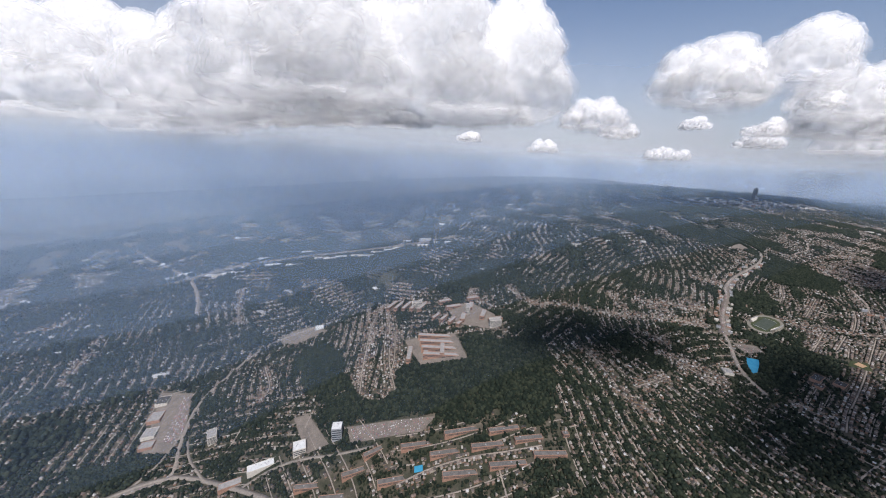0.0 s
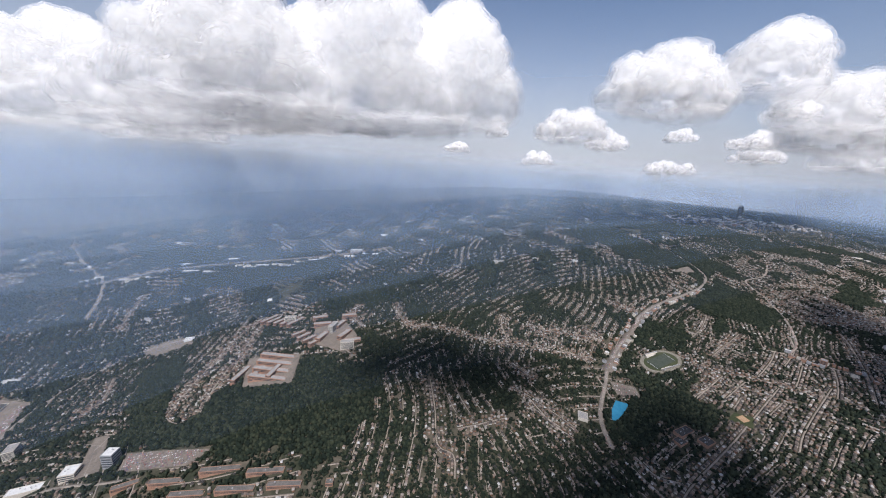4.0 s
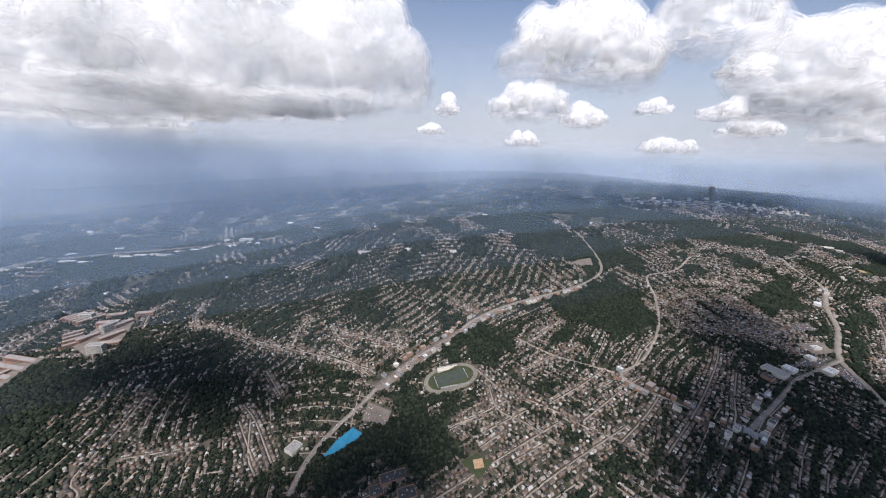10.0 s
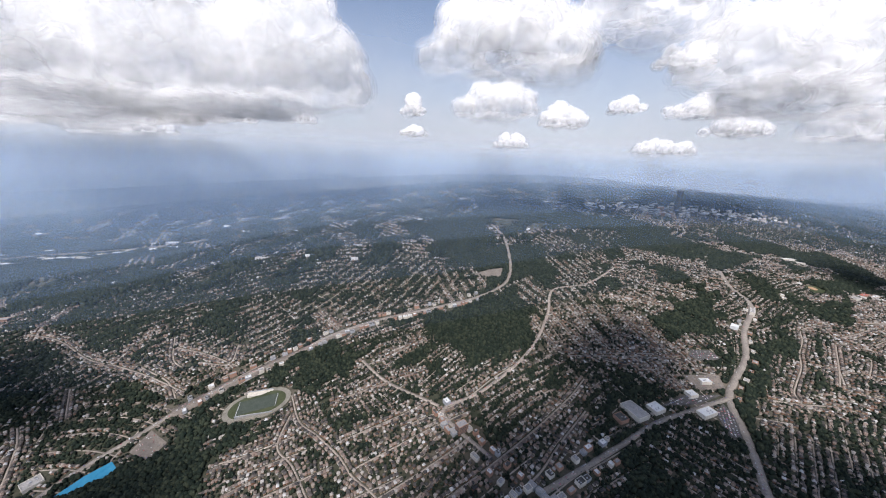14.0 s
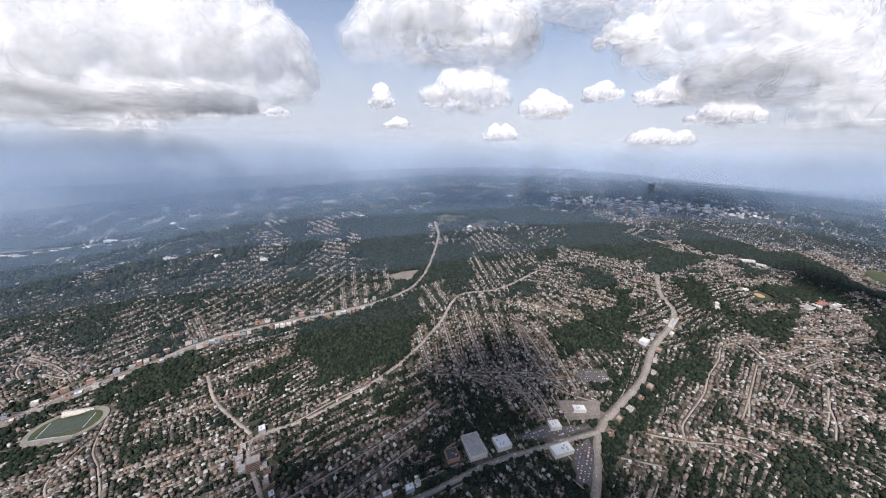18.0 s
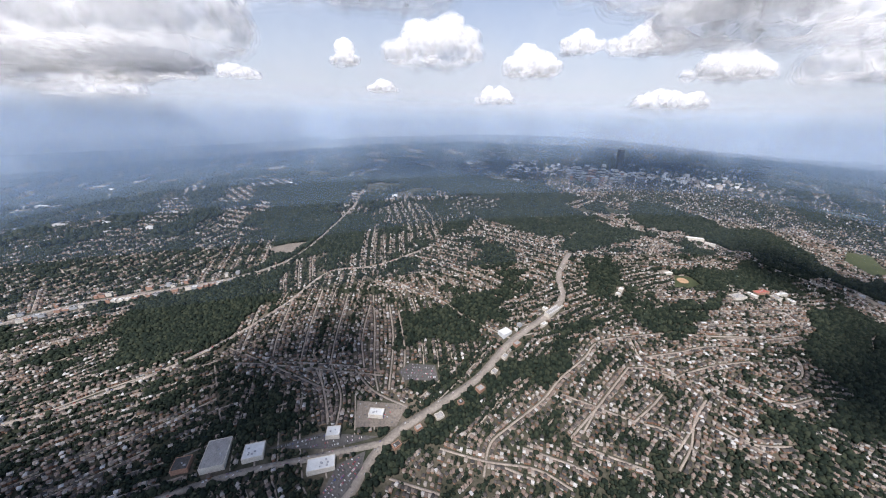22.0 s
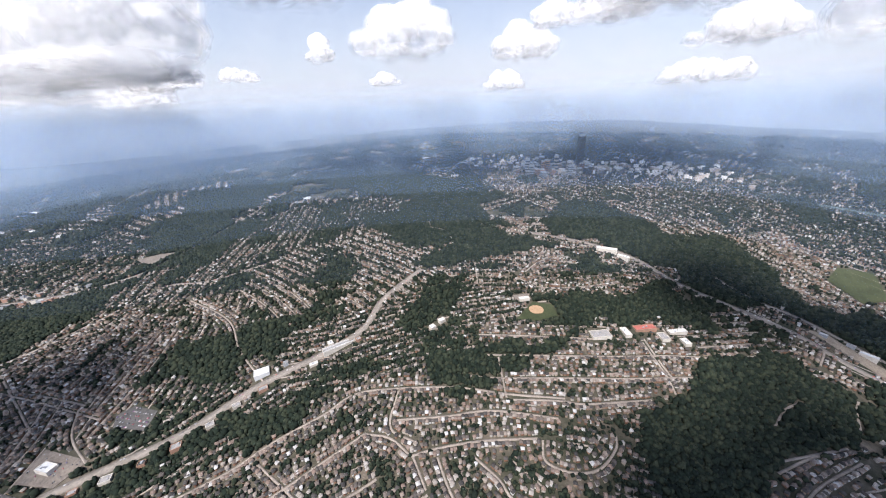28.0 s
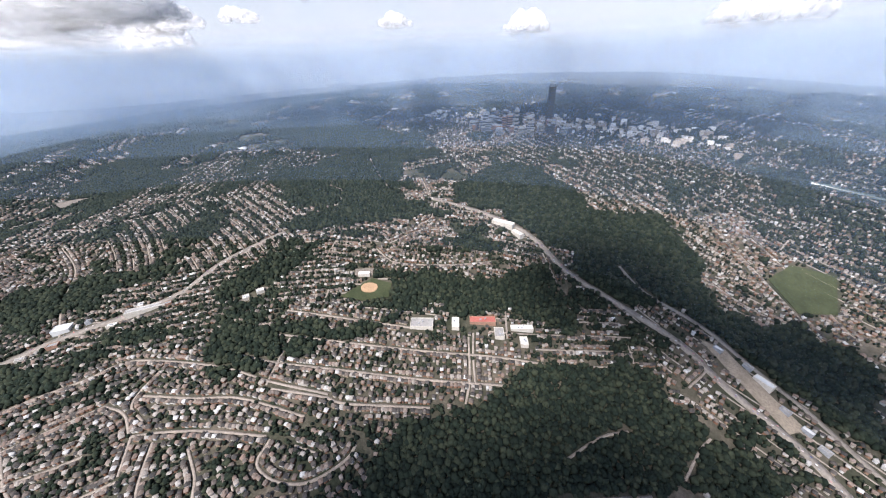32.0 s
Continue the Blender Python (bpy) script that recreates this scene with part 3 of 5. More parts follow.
# unseen higher clouds, added only to dim the western part of the bank
for x, y, w, d in ((-340, 560, 300, 110), (-130, 590, 120, 70)):
    back = (930 - 330) / sun_dir.z
    cloud(x + sun_dir.x * back, y + sun_dir.y * back, 900, w, d, 60, int(w * d / 300), int(w), label="unseen high cloud added to dim the cloud bank", voxel=5, wisps=False).color[3] = 0.5

# ---- single buildings, lots and grounds ----
SLATE = varied("slate_grey_roof", [(0.3, (0.10, 0.096, 0.092)), (0.7, (0.19, 0.175, 0.16))], 0.5, fine=2.5)
BRICK = varied("brick_wall", [(0.3, (0.30, 0.17, 0.12)), (0.7, (0.40, 0.25, 0.18))], 0.5, fine=3.0)
PALE = varied("pale_wall", [(0.3, (0.52, 0.47, 0.40)), (0.7, (0.66, 0.61, 0.54))], 0.5, fine=3.0)
GREYWALL = varied("grey_wall", [(0.3, (0.28, 0.29, 0.30)), (0.7, (0.40, 0.40, 0.41))], 0.5, fine=3.0)
WHITE = varied("white_roof", [(0.3, (0.52, 0.52, 0.51)), (0.7, (0.68, 0.68, 0.67))], 0.4, fine=2.0, contrast=[(0.3, (0.85, 0.85, 0.85)), (0.7, (1.05, 1.05, 1.05))])
TARROOF = varied("dark_roof", [(0.3, (0.05, 0.048, 0.045)), (0.7, (0.10, 0.095, 0.09))], 0.6, fine=2.5)
GREYROOF = varied("grey_roof", [(0.3, (0.24, 0.23, 0.22)), (0.7, (0.36, 0.34, 0.32))], 0.5, fine=2.5)
REDROOF = varied("red_roof", [(0.3, (0.32, 0.10, 0.08)), (0.7, (0.44, 0.15, 0.12))], 0.5, fine=2.5)
GLASS = material("window_glass", (0.035, 0.045, 0.055), 0.35, 0.3)
# darker than LOT: junction shade painted in, also for a dark valley lot
DARKLOT = varied("dark_and_shaded_asphalt", [(0.3, (0.07, 0.068, 0.066)), (0.7, (0.12, 0.112, 0.105))], 0.15, fine=1.2)
LOT = varied("parking_asphalt", [(0.3, (0.14, 0.122, 0.106)), (0.7, (0.225, 0.19, 0.158))], 0.15, fine=1.2)
SAND = varied("infield_sand", [(0.3, (0.34, 0.22, 0.13)), (0.7, (0.42, 0.28, 0.17))], 0.3, fine=1.5)
LAWN = varied("mown_grass", [(0.3, (0.036, 0.046, 0.022)), (0.7, (0.068, 0.076, 0.038))], 0.12, fine=1.2)
TURF = varied("pitch_turf", [(0.3, (0.045, 0.058, 0.046)), (0.7, (0.07, 0.08, 0.065))], 0.3, fine=2.0)
TRACK = varied("running_track", [(0.3, (0.15, 0.14, 0.115)), (0.7, (0.24, 0.22, 0.18))], 0.3, fine=2.0)
POOL = varied("pool_water", [(0.3, (0.03, 0.21, 0.34)), (0.7, (0.06, 0.28, 0.43))], 0.3, rough=0.1, spec=0.5)
CARS = varied("car_paint", [(0.0, (0.03, 0.03, 0.035)), (0.25, (0.12, 0.12, 0.13)), (0.45, (0.35, 0.36, 0.38)), (0.6, (0.70, 0.70, 0.70)), (0.8, (0.35, 0.05, 0.04)), (1.0, (0.05, 0.09, 0.25))], source="island", rough=0.35, spec=0.5)

def part(name, verts, faces, mat, parent, label=""):
    ob = mesh_object(name, verts, faces, mat, parent=parent)
    if label:
        ob["label"] = label
    return ob

def box(x0, x1, y0, y1, z0, z1, inset=0.0):
    i = inset
    v = [(x0, y0, z0), (x1, y0, z0), (x1, y1, z0), (x0, y1, z0), (x0 + i, y0 + i, z1), (x1 - i, y0 + i, z1), (x1 - i, y1 - i, z1), (x0 + i, y1 - i, z1)]
    f = [(3, 2, 1, 0), (4, 5, 6, 7), (0, 1, 5, 4), (1, 2, 6, 5), (2, 3, 7, 6), (3, 0, 4, 7)]
    return v, f

def building(name, x, y, w, d, h, turn, wall, roof, label, category="building", floors=0, units=2, group=""):
    """A flat-roofed building: walls, parapet, roof, roof units and rows of windows."""
    z = float(terrain(x, y))
    e = new(name)
    e.matrix_basis = pose(x, y, z, 0, 0, turn)
    a, b, t = w / 2, d / 2, min(0.18, w * 0.05)
    part("wall", *box(-a, a, -b, b, -2.5, h), wall, e)
    v, f = box(-a + t, a - t, -b + t, b - t, h, h + 0.05)
    part("roof", v, f, roof, e)
    pv = [(-a, -b, h), (a, -b, h), (a, b, h), (-a, b, h), (-a, -b, h + 0.28), (a, -b, h + 0.28), (a, b, h + 0.28), (-a, b, h + 0.28),
          (-a + t, -b + t, h + 0.28), (a - t, -b + t, h + 0.28), (a - t, b - t, h + 0.28), (-a + t, b - t, h + 0.28), (-a + t, -b + t, h + 0.05), (a - t, -b + t, h + 0.05), (a - t, b - t, h + 0.05), (-a + t, b - t, h + 0.05)]
    pf = []
    for i in range(4):
        j = (i + 1) % 4
        pf += [(i, j, 4 + j, 4 + i), (4 + i, 4 + j, 8 + j, 8 + i), (8 + i, 8 + j, 12 + j, 12 + i)]
    part("parapet", pv, pf, wall, e)
    r = random.Random(round(x * 7 + y))
    for _ in range(units):
        ux, uy, s = r.uniform(-0.6, 0.6) * a, r.uniform(-0.6, 0.6) * b, r.uniform(0.2, 0.45)
        part("roof_unit", *box(ux - s, ux + s, uy - s * 0.7, uy + s * 0.7, h + 0.05, h + 0.5, 0.03), GREYWALL, e)
    for k in range(floors):
        z0 = 0.35 + k * (h - 0.3) / floors
        z1 = z0 + 0.5 * (h - 0.3) / floors
        for sx0, sx1, sy0, sy1 in ((-a * 0.92, a * 0.92, -b - 0.03, -b + 0.01), (-a * 0.92, a * 0.92, b - 0.01, b + 0.03), (-a - 0.03, -a + 0.01, -b * 0.92, b * 0.92), (a - 0.01, a + 0.03, -b * 0.92, b * 0.92)):
            part("window", *box(sx0, sx1, sy0, sy1, z0, z1), GLASS, e)
    occ = np.mgrid[-a:a:7j, -b:b:7j].reshape(2, -1)
    ct, st = math.cos(radians(turn)), math.sin(radians(turn))
    occupy(x + ct * occ[0] - st * occ[1], y + st * occ[0] + ct * occ[1], 1.6)
    return tagged(e, label, category, group=group)

def pad(name, corners, mat, label, category, lift=0.3, smooth=0):
    """A level-ish sheet laid on the slope, with an edge that goes into the ground."""
    c = np.array(corners, float)
    n = len(c)
    ring = np.vstack([c[i] + (c[(i + 1) % n] - c[i]) * t for i in range(n) for t in np.linspace(0, 1, 6, endpoint=False)])
    mid = ring.mean(0)
    rings = [mid + (ring - mid) * s for s in (1, 0.8, 0.6, 0.4, 0.2)]
    m = len(ring)
    pts = np.vstack(rings + [mid[None]])
    v = np.c_[pts, terrain(pts[:, 0], pts[:, 1]) + lift]
    low = np.c_[ring, terrain(ring[:, 0], ring[:, 1]) - 1.0]
    v = np.vstack([v, low])
    f = []
    for k in range(4):
        for i in range(m):
            j = (i + 1) % m
            f.append((k * m + i, k * m + j, (k + 1) * m + j, (k + 1) * m + i))
    f += [(4 * m + i, 4 * m + (i + 1) % m, 5 * m) for i in range(m)]
    f += [(5 * m + 1 + i, 5 * m + 1 + (i + 1) % m, (i + 1) % m, i) for i in range(m)]
    ob = mesh_object(name, v, f, mat)
    x0, x1, y0, y1 = int(c[:, 0].min()), int(c[:, 0].max()) + 1, int(c[:, 1].min()), int(c[:, 1].max()) + 1
    q = np.mgrid[x0:x1 + 0.1:0.7, y0:y1 + 0.1:0.7].reshape(2, -1)
    ok = inside(corners, q[0], q[1])
    occupy(q[0][ok], q[1][ok], 1.0)
    return tagged(ob, label, category, kind="structure")

cars = []
def park(corners, turn, gap=1.7, fill=0.6):
    c = np.array(corners, float)
    mid, reach = c.mean(0), 45
    ct, st = math.cos(radians(turn)), math.sin(radians(turn))
    w, u = np.meshgrid(np.arange(-reach, reach, 0.5), np.arange(-reach, reach, gap))
    w, u = w.ravel(), u.ravel()
    x, y = mid[0] + ct * w - st * u, mid[1] + st * w + ct * u
    ok = (rng.random(len(x)) < fill) & inside([tuple(mid + (q - mid) * 0.9) for q in c], x, y)
    cars.extend(zip(x[ok], y[ok], np.full(ok.sum(), radians(turn) + math.pi / 2)))

# the shopping strip and offices by the interchange
LOT_A = [(-163, 173), (-101, 166), (-110, 157), (-157, 160)]
pad("office_parking", LOT_A, LOT, "wide asphalt car park half full of cars", "car park")
park(LOT_A, 8, fill=0.5)
LOT_B = [(-208, 193), (-197, 193), (-173, 164), (-187, 161)]
pad("empty_parking", LOT_B, LOT, "empty asphalt car park among trees", "car park")
MALL = [(-316, 184), (-342, 238), (-313, 236), (-296, 200), (-296, 184)]
pad("mall_parking", MALL, LOT, "asphalt forecourt of a shopping strip with cars", "car park")
park([(-309, 192), (-320, 234), (-313, 236), (-297, 200), (-297, 188)], 105, fill=0.6)
building("office_tower", -168, 168, 6.5, 6.5, 9, 6, GREYWALL, WHITE, "dark glass office block with a white roof", "office building", floors=5, units=3)
building("office_block", -193, 165, 8, 8, 4.5, 20, PALE, WHITE, "pale office block with a white flat roof", "office building", floors=3, units=2)
building("store", -215, 160, 20, 5.5, 2.0, 25, PALE, WHITE, "long low store with a bright white roof", "shop", units=5)
building("store", -233, 152, 14, 5, 1.8, 25, BRICK, GREYROOF, "low brick store with a grey flat roof", "shop", units=3)
for i, (x, y, w) in enumerate([(-333, 229, 13), (-328, 214, 15), (-322, 200, 13), (-317, 190, 9)]):
    building("shop", x, y, w * 0.75, 9, 1.9, 105, BRICK if i % 2 else PALE, GREYROOF if i else TARROOF, "low flat-roofed shop of a strip mall", "shop", units=4, group="strip mall shops")
building("apartment_house", -268, 190, 6, 9, 6, 30, PALE, GREYROOF, "cream apartment house of seven storeys among trees", "apartment building", floors=6, units=2)
# white round hall and its grounds on the plaza road
pad("hall_grounds", [(-262, 286), (-236, 279), (-212, 292), (-224, 304), (-250, 300)], LOT, "tan paved grounds round a white hall", "car park")
building("meeting_hall", -221, 299, 8, 6, 1.6, 15, WHITE, WHITE, "low hall with a bright white roof", "hall", units=0)
# rail yard in the valley: long sheds beside the tracks
YARD_LINE = smooth_line([(-450, 402), (-420, 428), (-390, 450), (-340, 466), (-287, 479), (-215, 492), (-145, 505), (-60, 524)], 4.0)
v, f = strip(YARD_LINE, 9.0, 0.2)
tagged(mesh_object("rail_yard", v, f, LOT), "pale gravel rail yard along a hazy valley", "rail yard", kind="structure")
for k in (-3.2, -1.2, 1.2, 3.2):
    d = np.gradient(YARD_LINE, axis=0)
    d /= np.hypot(d[:, 0], d[:, 1])[:, None]
    v, f = strip(YARD_LINE + np.stack([-d[:, 1], d[:, 0]], -1) * k, 0.7, 0.4)
    tagged(mesh_object("railway_track", v, f, STREET), "worn railway track in a rail yard", "railway", kind="structure")
occupy(YARD_LINE[:, 0], YARD_LINE[:, 1], 6.5)
r = random.Random(12)
for k in range(26):
    i = int((k + r.random()) / 26 * (len(YARD_LINE) - 2))
    p, q = YARD_LINE[i], YARD_LINE[i + 1]
    a, side = math.atan2(q[1] - p[1], q[0] - p[0]), r.choice((-1, -1, 1))
    off = side * r.uniform(8, 26)
    building("yard_shed", p[0] - math.sin(a) * off, p[1] + math.cos(a) * off, r.uniform(9, 22), r.uniform(3.5, 6), r.uniform(1.6, 2.6), math.degrees(a) + r.uniform(-4, 4), r.choice((PALE, GREYWALL)),
             r.choice((WHITE, WHITE, GREYROOF)), "long pale-roofed shed beside a rail yard", "shed", units=r.choice((0, 1)), group="rail yard sheds")
# apartment complexes: rows of long brick blocks
pad("estate_court", [(-78, 262), (-46, 248), (-40, 272), (-60, 298), (-88, 296)], LOT, "tan paved courts of a hilltop estate", "car park")
pad("lower_estate_court", [(-128, 250), (-82, 248), (-74, 214), (-112, 214)], LOT, "tan paved courts between brick blocks", "car park")
def row_block(x, y, w, d, h, turn, label, roof=None, group="apartment blocks"):
    building("apartment_block", x, y, w, d, h, turn, BRICK, roof or GREYROOF, label, "apartment building", floors=2, units=1, group=group)
for k in range(4):
    row_block(-100 + 1.5 * k, 246 - 8.5 * k, 30, 4.2, 2.6, -4, "long brick apartment block with pale roof on a hillside")
for k in range(3):
    row_block(-122 + 14 * k, 229, 3.8, 20, 2.6, -4, "brick apartment block with pale roof beside a court")
for x, y, w, t in [(-80, 292, 16, 20), (-62, 290, 14, 75), (-52, 272, 16, 70), (-72, 270, 14, 75), (-42, 262, 14, 20), (-88, 306, 14, 25), (-58, 306, 14, 20)]:
    row_block(x, y, w, 4.5, 3.0, t, "brick apartment block of a hilltop estate")
for k in range(5):
    row_block(-146 + 8.5 * k, 316 - 3.2 * k, 20, 3.6, 2.4, 66, "long brick apartment block in a parallel row")
for k in range(4):
    row_block(-98 + 7.5 * k, 279 - 5.5 * k, 13, 3.2, 2.2, 58, "short brick apartment block beside a court")
for x, y, t in [(-118, 305, 10), (-66, 282, 80), (-44, 254, 12)]:
    building("apartment_tower", x, y, 11, 4.5, 6.5, t, PALE, GREYROOF, "tall pale brick apartment tower on the hill", "apartment building", floors=7, units=2, group="apartment towers")
for x, y, w, t in [(-112, 148, 22, 8), (-84, 152, 24, 10), (-58, 150, 20, 8), (-96, 140, 18, 8), (-70, 141, 20, 6), (-44, 143, 18, 6), (-126, 130, 18, 10), (-88, 127, 20, 4), (-60, 129, 22, 4), (-34, 133, 20, 0),
                   (-150, 140, 16, 20), (-140, 150, 14, 30), (-160, 128, 16, 5), (-20, 145, 4, 5), (-178, 138, 16, 5)]:
    row_block(x, y, w, 3.2, 1.7, t, "long low townhouse block with dark grey roof", SLATE, group="townhouse rows")
pad("estate_pool", [(-114, 136), (-109, 136), (-109, 132.5), (-114, 132.5)], POOL, "small blue swimming pool of an estate", "swimming pool")
# public pool, its car park and the park school
pad("swimming_pool", [(160, 199), (164.5, 209.5), (171, 217.5), (179, 214), (173, 207.5), (165.5, 201.5)], POOL, "large bright blue public swimming pool in a wooded park", "swimming pool", lift=0.5)
PARK_LOT = [(175, 236), (192, 230), (191, 220), (175, 223)]
pad("park_parking", PARK_LOT, LOT, "asphalt park car park by the pool", "car park")
park(PARK_LOT, 60, fill=0.15)
building("recreation_hall", 141, 203, 7.5, 6.5, 1.4, 70, PALE, GREYROOF, "broad hall with a pale ribbed roof", "hall", units=6)
for x, y, w, d in [(203, 190, 18, 8), (212, 182, 12, 9), (196, 183, 9, 8)]:
    building("school_building", x, y, w * 0.75, d * 0.7, 1.2, 25, BRICK, TARROOF, "low school wing with a dark flat roof", "school", units=5, group="school wings")
pad("ball_field", [(238, 198), (246, 203), (254, 197), (247, 189)], LAWN, "grass ball field behind the school", "sports field")
pad("infield", [(244, 199), (249, 200), (250, 195), (245, 194)], SAND, "tan sand infield of a ball field", "sports field", lift=0.45)

# the stadium
def oval(cx, cy, a, b, turn, n=24):
    t = np.linspace(0, 2 * math.pi, n, endpoint=False)
    p, q = a * np.sign(np.cos(t)) * np.abs(np.cos(t))**0.75, b * np.sin(t)
    c, s = math.cos(radians(turn)), math.sin(radians(turn))
    return [(cx + c * u - s * w, cy + s * u + c * w) for u, w in zip(p, q)]
SX, SY, ST = 228, 257.5, 24
pad("stadium_ground", oval(SX, SY, 19.5, 11.6, ST), TRACK, "pale running track of an oval stadium", "stadium", lift=0.6)
pad("stadium_verge", oval(SX, SY, 16.5, 9, ST), LAWN, "green verge inside a running track", "stadium", lift=0.72)
cs, sn = math.cos(radians(ST)), math.sin(radians(ST))
def on_pitch(u, w):
    return (SX + cs * u - sn * w, SY + sn * u + cs * w)
pad("stadium_pitch", [on_pitch(-11.5, -5.2), on_pitch(11.5, -5.2), on_pitch(11.5, 5.2), on_pitch(-11.5, 5.2)], TURF, "green football pitch inside an oval track", "sports field", lift=0.85)
for k in (-5, 5):
    pad("pitch_line", [on_pitch(k * 2.2 - 0.1, -5), on_pitch(k * 2.2 + 0.1, -5), on_pitch(k * 2.2 + 0.1, 5), on_pitch(k * 2.2 - 0.1, 5)], WHITE, "white line across the pitch", "sports field", lift=0.9)
def stand(x, y, w, d, turn):
    e = new("grandstand")
    e.matrix_basis = pose(x, y, float(terrain(x, y)) + 0.6, 0, 0, turn)
    for k in range(5):
        part("tier", *box(-w / 2, w / 2, -d / 2 + k * d / 5, d / 2, -1.0 + 0.0 * k, 0.3 + 0.3 * k), PALE, e)
    part("back_wall", *box(-w / 2, w / 2, d / 2 - 0.2, d / 2, 0, 2.2), GREYWALL, e)
    tagged(e, "concrete grandstand with stepped tiers beside the pitch", "grandstand")
x, y = on_pitch(0, -8.4)
stand(x, y, 20, 2.6, ST + 180)
x, y = on_pitch(0, 8.4)
stand(x, y, 15, 2.2, ST)

# shops along the valley avenue and the shopping streets
def shops_along(pts, n, off, h=1.7, seed=1, label="flat-roofed shop on a busy avenue"):
    r = random.Random(seed)
    line = smooth_line(pts, 1.0)
    for i in range(n):
        k = int((i + 0.5) / n * (len(line) - 2))
        d = line[k + 1] - line[k]
        d /= np.hypot(*d)
        s = r.choice((-1, 1))
        p = line[k] + np.array([-d[1], d[0]]) * s * (off + r.uniform(0, 2))
        w = r.uniform(1.8, 4.4)
        building("shop", p[0], p[1], w, r.uniform(1.9, 3.3), h * r.uniform(0.8, 1.4), math.degrees(math.atan2(d[1], d[0])), r.choice((BRICK, PALE, GREYWALL)),
                 r.choice((WHITE, GREYROOF, GREYROOF, TARROOF)), label, "shop", units=r.choice((1, 2)), group="avenue shops")
for k, (pts, width) in enumerate([([(177, 247), (186, 257), (199, 273)], 8.5), ([(199, 273), (214, 289), (228, 303)], 7.0), ([(228, 303), (246, 321), (274, 345)], 6.0)]):
    line = smooth_line(pts, 2.0)
    v, f = strip(line, width, 0.14)
    tagged(mesh_object("avenue_forecourt", v, f, LOT), "tan paved forecourts of shops along an avenue", "car park", kind="structure")
    occupy(line[:, 0], line[:, 1], width / 2)
    for p in line:
        for _ in range(3):
            q = p + rng.uniform(-0.45, 0.45, 2) * width
            cars.append((q[0], q[1], 0.8 + rng.choice((0, 1.57))))
shops_along([(180, 251), (199, 275), (226, 301), (244, 323), (276, 347), (325, 374), (361, 396)], 58, 3.6, seed=3)
shops_along([(521, 303), (536, 322), (556, 344), (572, 372), (593, 398), (603, 417)], 12, 3.4, h=1.1, seed=4)
shops_along([(341, 266), (365, 240), (395, 214)], 22, 3.6, seed=5, label="flat-roofed shop in a shaded shopping street")
shops_along([(437, 254), (410, 234), (380, 210)], 20, 4.2, seed=6, label="flat-roofed shop in a shaded shopping street")
building("apartment_tower", 356, 250, 6, 4, 5, 40, BRICK, GREYROOF, "square brick apartment house over low shops", "apartment building", floors=5, units=2, group="apartment towers")
# the big junction
building("supermarket", 456, 281, 9, 13, 2.2, 30, PALE, GREYROOF, "long supermarket hall with a grey ribbed roof", "shop", units=3)
building("store", 470, 286, 8, 7, 1.9, 30, PALE, WHITE, "low store with a bright white roof", "shop", units=5)
building("store", 500, 289, 11, 5.5, 1.9, 28, PALE, WHITE, "low store with a stained white roof", "shop", units=6)
building("store", 498, 302, 6, 5, 1.9, 20, PALE, WHITE, "low store with a bright white roof", "shop", units=2)
building("store", 446, 274, 6, 6, 2.0, 30, BRICK, TARROOF, "brick store with a dark flat roof", "shop", units=2)
JL = [(474, 289), (493, 301), (518, 306), (500, 296)]
# shade over this lot is put into its darker colour
pad("store_parking", JL, DARKLOT, "asphalt car park of a store, darkened for shade", "car park")
park(JL, 30, fill=0.4)
JL2 = [(501, 319), (526, 323), (524, 312), (506, 307)]
pad("corner_parking", JL2, LOT, "pale asphalt forecourt at a junction", "car park")
building("restaurant", 513, 315, 4, 7, 1.8, 100, PALE, WHITE, "small restaurant with a white roof in a forecourt", "restaurant", units=3)
park(JL2, 80, fill=0.12)
JL3 = [(506, 291), (515, 299), (517, 290), (511, 275), (505, 275)]
# darker colour here too, painted in for shade at the junction
pad("junction_parking", JL3, DARKLOT, "busy asphalt car park full of cars", "car park")
park(JL3, 70, fill=0.55)
# valley of the boulevard
pad("valley_parking", [(515, 339), (520, 335), (537, 339), (533, 347), (519, 345)], DARKLOT, "dark asphalt car park below wooded slopes", "car park")
park([(515, 339), (520, 335), (537, 339), (533, 347), (519, 345)], 10, fill=0.3)
building("sports_dome", 568, 377, 7, 5, 1.7, 50, WHITE, WHITE, "large white hall with a bright roof", "hall", units=0)
e = building("transit_depot", 597, 402, 17, 3.6, 1.5, 55, PALE, GREYROOF, "very long depot hall with a pale ribbed roof", "hall", units=0)
for k in range(2):
    part("roof_rib", *box(-8.2, 8.2, -1.1 + k * 2.0, -0.9 + k * 2.0, 1.54, 1.68), WHITE, e)
building("church_hall", 643, 434, 3.6, 2.6, 1.5, 60, PALE, WHITE, "white-roofed hall beside a street", "hall", units=1)
building("workshop", 640, 428, 3, 3, 1.5, 60, PALE, WHITE, "white-roofed workshop beside a street", "hall", units=2)
